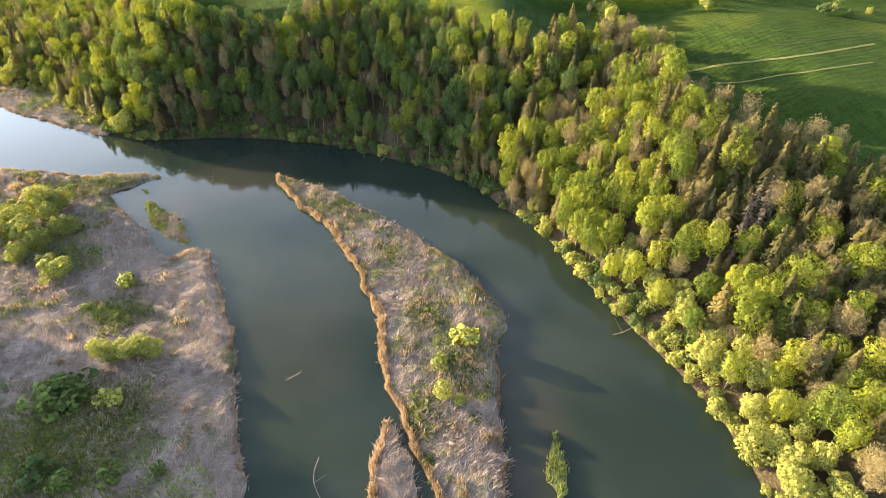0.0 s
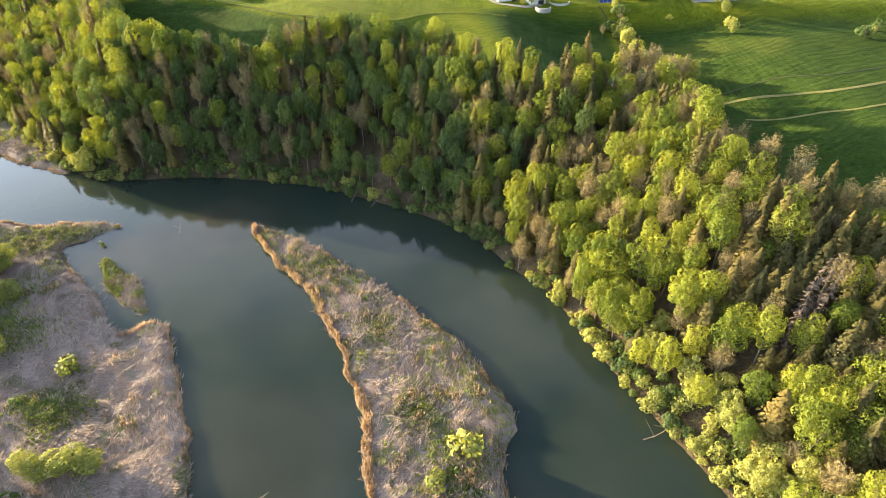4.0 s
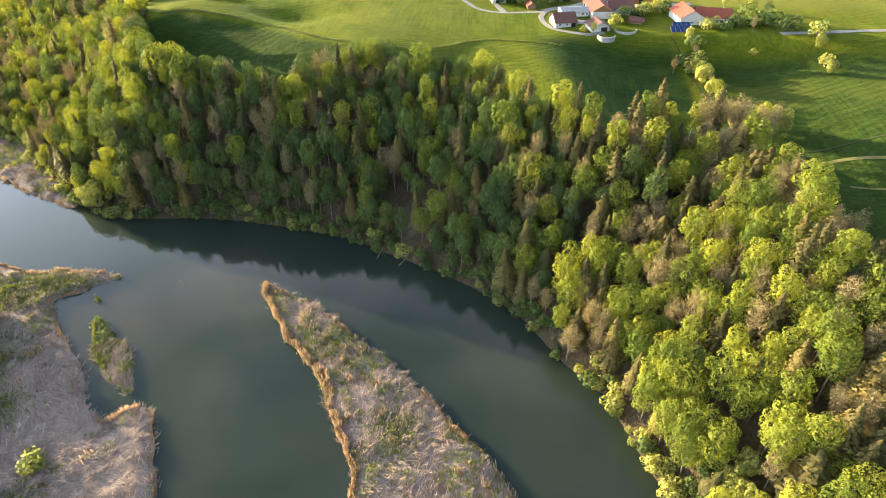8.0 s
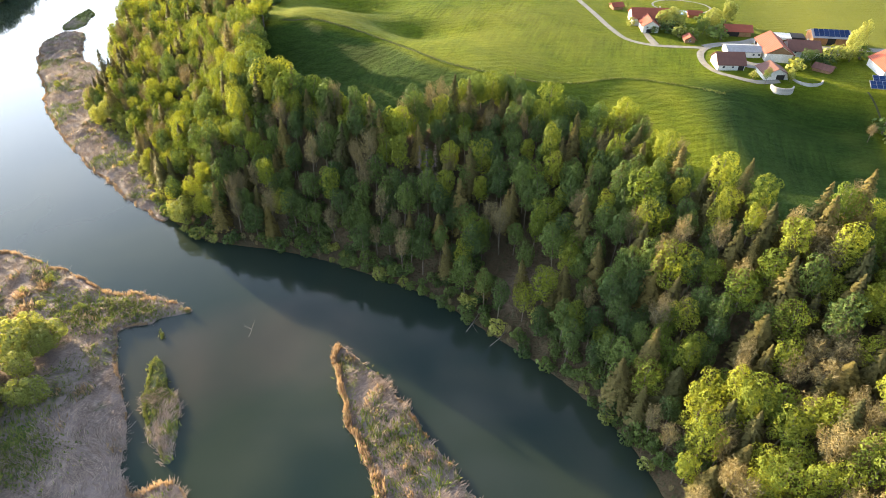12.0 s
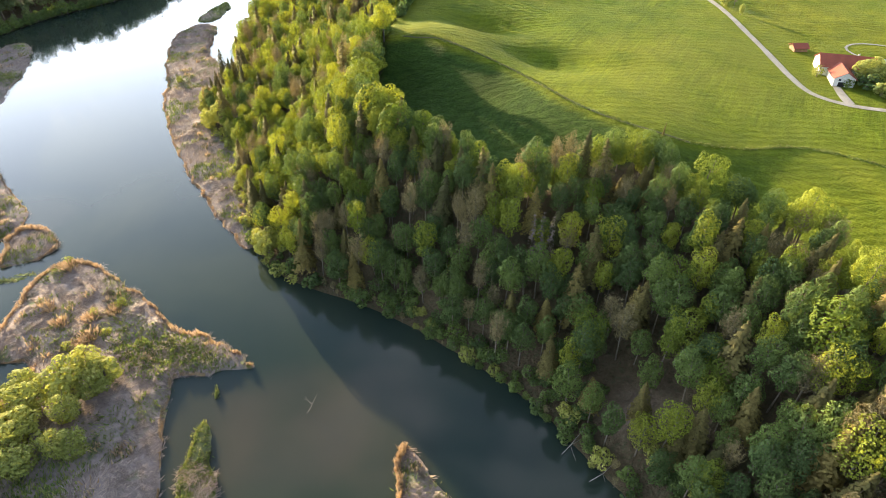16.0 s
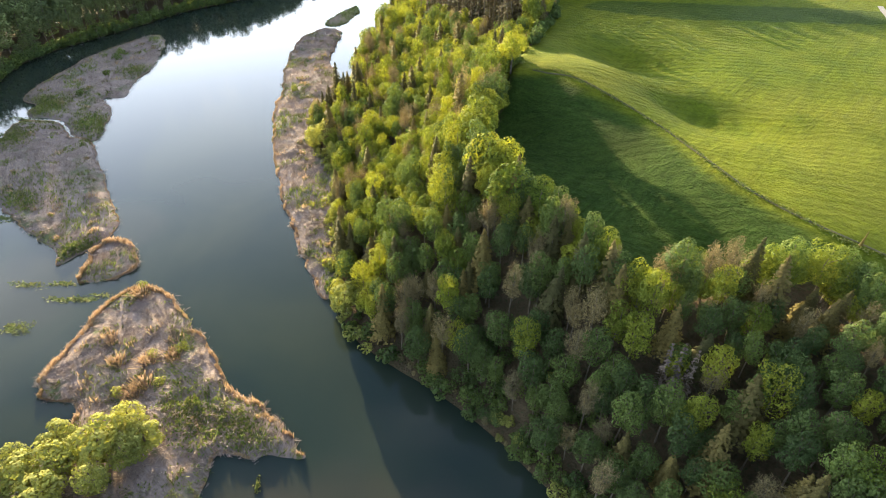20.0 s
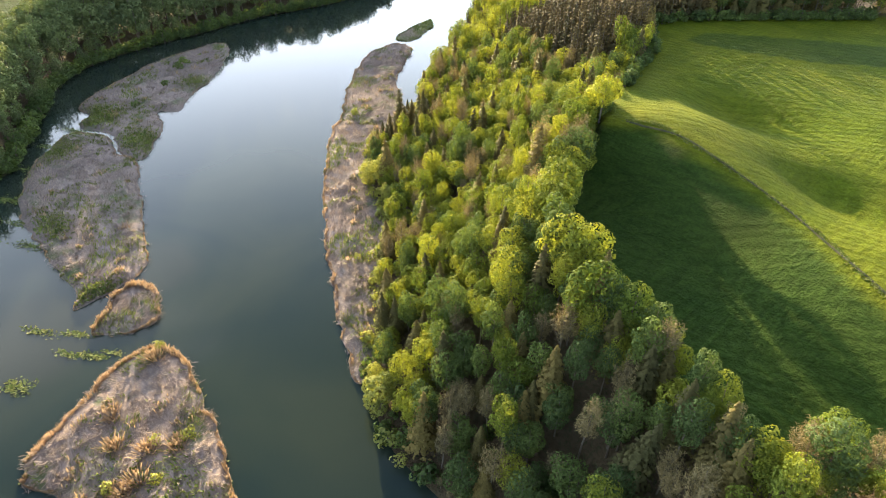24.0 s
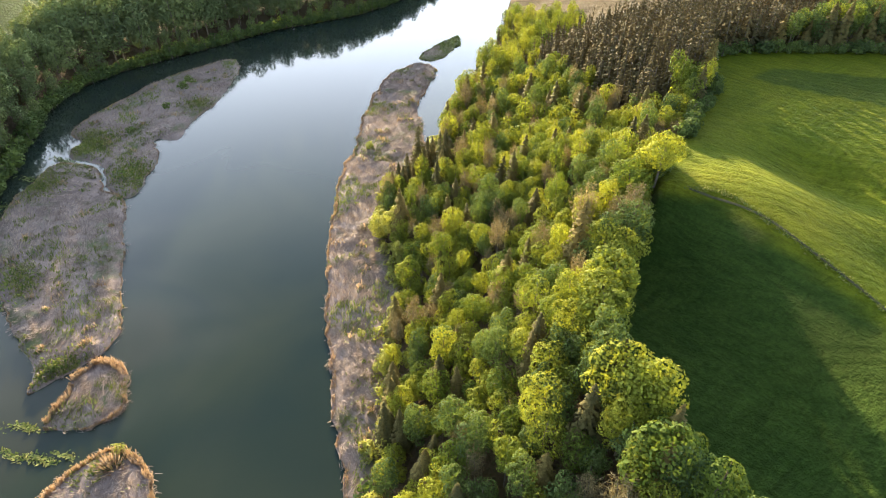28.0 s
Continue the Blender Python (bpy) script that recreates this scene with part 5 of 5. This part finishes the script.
ribbon("road", "short drive to the house", [(5, 331), (3, 337), (1, 344)], 2.6, M_ROAD, 0.13)
ribbon("road", "pale country road beyond the village", [(112, 309), (130, 311), (160, 316), (200, 323), (280, 335)], 3.2, M_ROAD)
ribbon("road", "gravelled yard between the barns", [(30, 322), (36, 318), (40, 318)], 6.0, M_ROAD, 0.11)
ribbon("path", "pale ring path round the garden paddock", [(14 + 12 * math.cos(k * math.pi / 10), 382 + 9 * math.sin(k * math.pi / 10)) for k in range(21)], 0.9, M_ROAD, 0.12)
tagged(new("pool_cover", box_mesh("pool_cover", 7, 5, 0.4, M_POOL, 13, 373, ground_at(13, 373))), "pale blue covered pool in the garden", "pool")
tagged(new("fodder_clamp", box_mesh("fodder_clamp", 7, 6, 1.2, M_PLASTER, 50, 354, ground_at(50, 354) - 0.3)), "white sheeted fodder clamp behind the farmhouse", "clamp")
tagged(new("fodder_clamp", box_mesh("fodder_clamp", 5, 6, 1.0, M_DARK, 56, 356, ground_at(56, 356) - 0.3)), "black sheeted fodder clamp behind the farmhouse", "clamp")


def round_wall(x, y, r, tall, thick=0.5, n=18):
    """A half-round retaining wall, block by block."""
    ob = new("retaining_wall")
    z = ground_at(x, y)
    ob.matrix_basis = pose(x, y, z)
    blk = box_mesh("block", r * math.pi / n * 1.02, thick, tall + 0.8, M_STONE, 0, 0, -0.8)
    for k in range(n):
        t = math.pi + math.pi * (k + 0.5) / n
        part("block", blk, ob, "", pose(r * math.cos(t), r * math.sin(t), 0, 0, 0, math.degrees(t) + 90))
    return tagged(ob, "curved grey stone retaining wall below the garden", "wall")


round_wall(44.5, 302.5, 3.2, 1.2)
round_wall(52.5, 309.5, 4.5, 0.5)


def water_tank(x, y, r):
    ob = new("white_tank", None)
    z = ground_at(x, y)
    ob.matrix_basis = pose(x, y, z)
    bm = bmesh.new()
    bmesh.ops.create_uvsphere(bm, u_segments=16, v_segments=10, radius=r)
    bmesh.ops.translate(bm, vec=(0, 0, r * 0.8), verts=bm.verts)
    me = bpy.data.meshes.new("shell")
    bm.to_mesh(me)
    bm.free()
    me.materials.append(M_PLASTER)
    me.shade_smooth()
    part("shell", me, ob)
    part("base", box_mesh("base", r * 1.6, r * 1.6, 0.4, M_STONE, 0, 0, -0.2), ob)
    tagged(ob, "round white tank beside the farmyard", "tank")


water_tank(66.6, 337, 1.0)

# ---- driftwood, hedge bank, small growth ----
def driftwood(label, points, thick, twigs, seed, mat=M_DEADWOOD):
    """A bare branch lying in the water, with a few side twigs."""
    rng = np.random.default_rng(seed)
    ob = new("driftwood")
    ob.matrix_basis = pose(*points[0])
    pts = [tuple(np.array(p) - points[0]) for p in points]
    n = len(pts)
    part("stem", wood("stem", rng, [(pts, list(np.linspace(thick, thick * 0.4, n)), 6)], mat), ob)
    for k in range(twigs):
        a = np.array(pts[int(rng.integers(1, n))])
        d = rng.normal(0, 1, 3) * (1, 1, 0.3) + (0, 0, 0.5)
        part("twig", wood("twig", rng, [([tuple(a), tuple(a + d * 0.6), tuple(a + d * 1.3 + (0, 0, 0.1))], [thick * 0.5, thick * 0.35, 0.02], 4)], mat), ob)
    tagged(ob, label, "driftwood", "driftwood")


driftwood("bleached branch stranded in the shallow river", [(-38.5, 93.5, -0.1), (-37, 94.5, 0.15), (-35.5, 95.6, 0.35), (-34.6, 96.2, 0.6)], 0.08, 6, 1)
driftwood("long curved pale branch lying in the river", [(-26.5, 73, 0.0), (-27, 70, 0.12), (-26.6, 67, 0.16), (-25.2, 64.5, 0.12), (-24.2, 63, 0.1)], 0.09, 2, 2)
driftwood("dark fallen log at the foot of the bank", [(44.5, 109, 0.1), (47, 109.6, 0.35), (49, 110.4, 0.8), (50, 111, 1.4)], 0.16, 4, 3, M_BARK)
driftwood("bleached branch standing in the bay", [(-84, 185, -0.2), (-83.6, 186, 0.6), (-83.8, 187, 1.0)], 0.06, 3, 4)
driftwood("bare snag standing in the channel", [(-86, 136, -0.3), (-86.2, 136.4, 0.8), (-86.1, 136.9, 1.6)], 0.10, 5, 5)
driftwood("bleached fallen trunk below the landslip", [(-31, 203.5, -0.1), (-30, 206, 0.9), (-29, 209, 2.4)], 0.10, 5, 6)
driftwood("bleached fallen trunk below the landslip", [(-24, 200.5, -0.1), (-22, 203, 1.0), (-20.5, 206, 2.6)], 0.10, 5, 7)

rng = np.random.default_rng(5)
bank = [p for p in BROW if -142 < p[0] < 30]
t = rng.uniform(0, len(bank) - 1.001, 3000)
i = t.astype(int)
a = np.array(bank)
q = a[i] + (a[i + 1] - a[i]) * (t - i)[:, None] + rng.normal(0, 0.45, (len(t), 2))
v, f = blades(rng, q[:, 0], q[:, 1], lie(q[:, 0], q[:, 1])[0], rng.uniform(0.1, 0.35, len(t)), np.abs(rng.normal(0.3, 0.3, len(t))), rng.uniform(0, 6.28, len(t)), rng.uniform(0.2, 0.5, len(t)))
tagged(new("hedge_bank_grass", mesh_of("hedge_bank_grass", v, f, M_SEDGE)), "rough tall grass along the hedge bank", "grass", kind="stuff")

# green sedge meadow in the damp middle of the broad island
rng = np.random.default_rng(12)
for cx, cy, rx, ry, n in ((-82, 76, 11, 13, 9000), (-88, 116, 7, 4, 1500), (-110, 140, 8, 6, 1800), (-128, 178, 9, 5, 1600), (4, 98, 5, 9, 1500), (-5, 116, 5, 6, 1300), (-5, 84, 4, 7, 1200), (-16, 142, 5, 8, 1000), (-87, 114, 4, 7, 900), (-72, 84, 6, 7, 1600), (-38, 166, 6, 5, 800), (-118, 184, 8, 4, 1400), (-322, 218, 9, 8, 2400), (-300, 196, 8, 6, 1500), (-288, 224, 9, 6, 2200), (-332, 262, 6, 6, 1200), (-250, 184, 8, 4, 1200), (-208, 186, 4, 6, 1500)):
    x, y = rng.normal(cx, rx * 0.6, n), rng.normal(cy, ry * 0.6, n)
    hold = MID_ISLAND if cx > -50 else LEFT_ISLAND if cx > -185 else FAR_ISLAND
    d, h = hold(x, y)
    k = d > 0.4
    v, f = blades(rng, x[k], y[k], h[k] - 0.05, rng.uniform(0.3, 0.9, k.sum()), np.abs(rng.normal(0.5, 0.3, k.sum())), rng.uniform(0, 6.28, k.sum()), rng.uniform(0.25, 0.55, k.sum()))
    tagged(new("sedge_meadow", mesh_of("sedge_meadow", v, f, M_SEDGE)), "patch of fresh green sedge between dry reeds", "sedge", kind="stuff")

# tufts of taller reed and green growth on the islands
for height, box, n, seed in ((MID_ISLAND, (-60, 14, 60, 188), 200, 1), (LEFT_ISLAND, (-182, -40, 60, 194), 260, 2), (RIGHT_BED, (-316, -138, 222, 366), 120, 3), (FAR_ISLAND, (-376, -206, 178, 293), 90, 4)):
    rng = np.random.default_rng(seed)
    x, y = rng.uniform(box[0], box[1], n * 4), rng.uniform(box[2], box[3], n * 4)
    d, h = height(x, y)
    keep = np.flatnonzero(d > 1.5)[:n]
    for mat, share, tall, name, label in ((M_FRINGE, keep[::3], 1.3, "reed_tufts", "standing tufts of tawny reed"), (M_SEDGE, keep[1::2], 0.8, "sedge_tufts", "green tufts of sedge and nettle")):
        k = 22
        cx, cy = np.repeat(x[share], k), np.repeat(y[share], k)
        spread = np.repeat(rng.uniform(0.4, 1.3, len(share)), k)
        cx, cy = cx + rng.normal(0, 1, len(cx)) * spread, cy + rng.normal(0, 1, len(cy)) * spread
        v, f = blades(rng, cx, cy, height(cx, cy)[1] - 0.05, tall * rng.uniform(0.5, 1.1, len(cx)), np.abs(rng.normal(0.35, 0.25, len(cx))), rng.uniform(0, 6.28, len(cx)), rng.uniform(0.15, 0.4, len(cx)))
        tagged(new(name, mesh_of(name, v, f, mat)), label, "reed", kind="stuff")


# floating waterweed beside the small island
rng = np.random.default_rng(31)
for cx, cy, rx, ry, n in ((-196, 177, 2.0, 0.8, 130), (-189, 174.5, 2.6, 0.8, 110), (-186, 178, 2.4, 0.7, 120), (-184, 182, 1.5, 0.6, 60), (-203, 170, 2.6, 1.0, 150), (-187, 162, 2.0, 1.8, 220), (-274, 177.5, 4, 1.6, 320), (-257, 177, 4, 1.4, 260), (-243, 176.5, 3.5, 1.4, 220), (-292, 186.5, 4, 1.6, 260), (-305, 197, 4, 1.5, 260), (-315, 206.5, 3, 1.5, 200)):
    along, across = rng.normal(0, rx, n), rng.normal(0, ry * 0.6, n)
    x, y = cx + along * 0.8 - across * 0.6, cy + along * 0.6 + across * 0.8
    v, f = blades(rng, x, y, np.full(n, 0.0), rng.uniform(0.3, 0.8, n), rng.uniform(0.9, 1.45, n), rng.uniform(0, 6.28, n), rng.uniform(0.2, 0.5, n))
    tagged(new("waterweed", mesh_of("waterweed", v, f, M_SEDGE)), "loose mat of floating green waterweed", "waterweed", kind="stuff")

# rounded tan mounds of old reed and sallow on the broad island's tip
MOUNDS = [(-156, 174, 1.8), (-151, 179, 1.6), (-148, 184, 1.7), (-145, 175, 1.8), (-164, 176, 1.5), (-175, 189, 2.0), (-144, 172, 1.4)]
for cx, cy, tall in MOUNDS:
    n = 150
    x, y = rng.normal(cx, 1.1, n), rng.normal(cy, 1.0, n)
    lean = np.hypot(x - cx, y - cy) * 0.35
    v, f = blades(rng, x, y, LEFT_ISLAND(x, y)[1] - 0.05, tall * rng.uniform(0.5, 1.0, n), lean, np.arctan2(y - cy, x - cx), rng.uniform(0.15, 0.4, n))
    tagged(new("reed_mound", mesh_of("reed_mound", v, f, M_FRINGE)), "rounded mound of tawny old reed", "reed", kind="stuff")

# the plan above was drawn small: bring it to true size
for ob in list(scene.objects):
    if ob.parent is None and ob.type in ("MESH", "EMPTY"):
        ob.matrix_basis = Matrix.Diagonal((SIZE, SIZE, SIZE, 1)) @ ob.matrix_basis
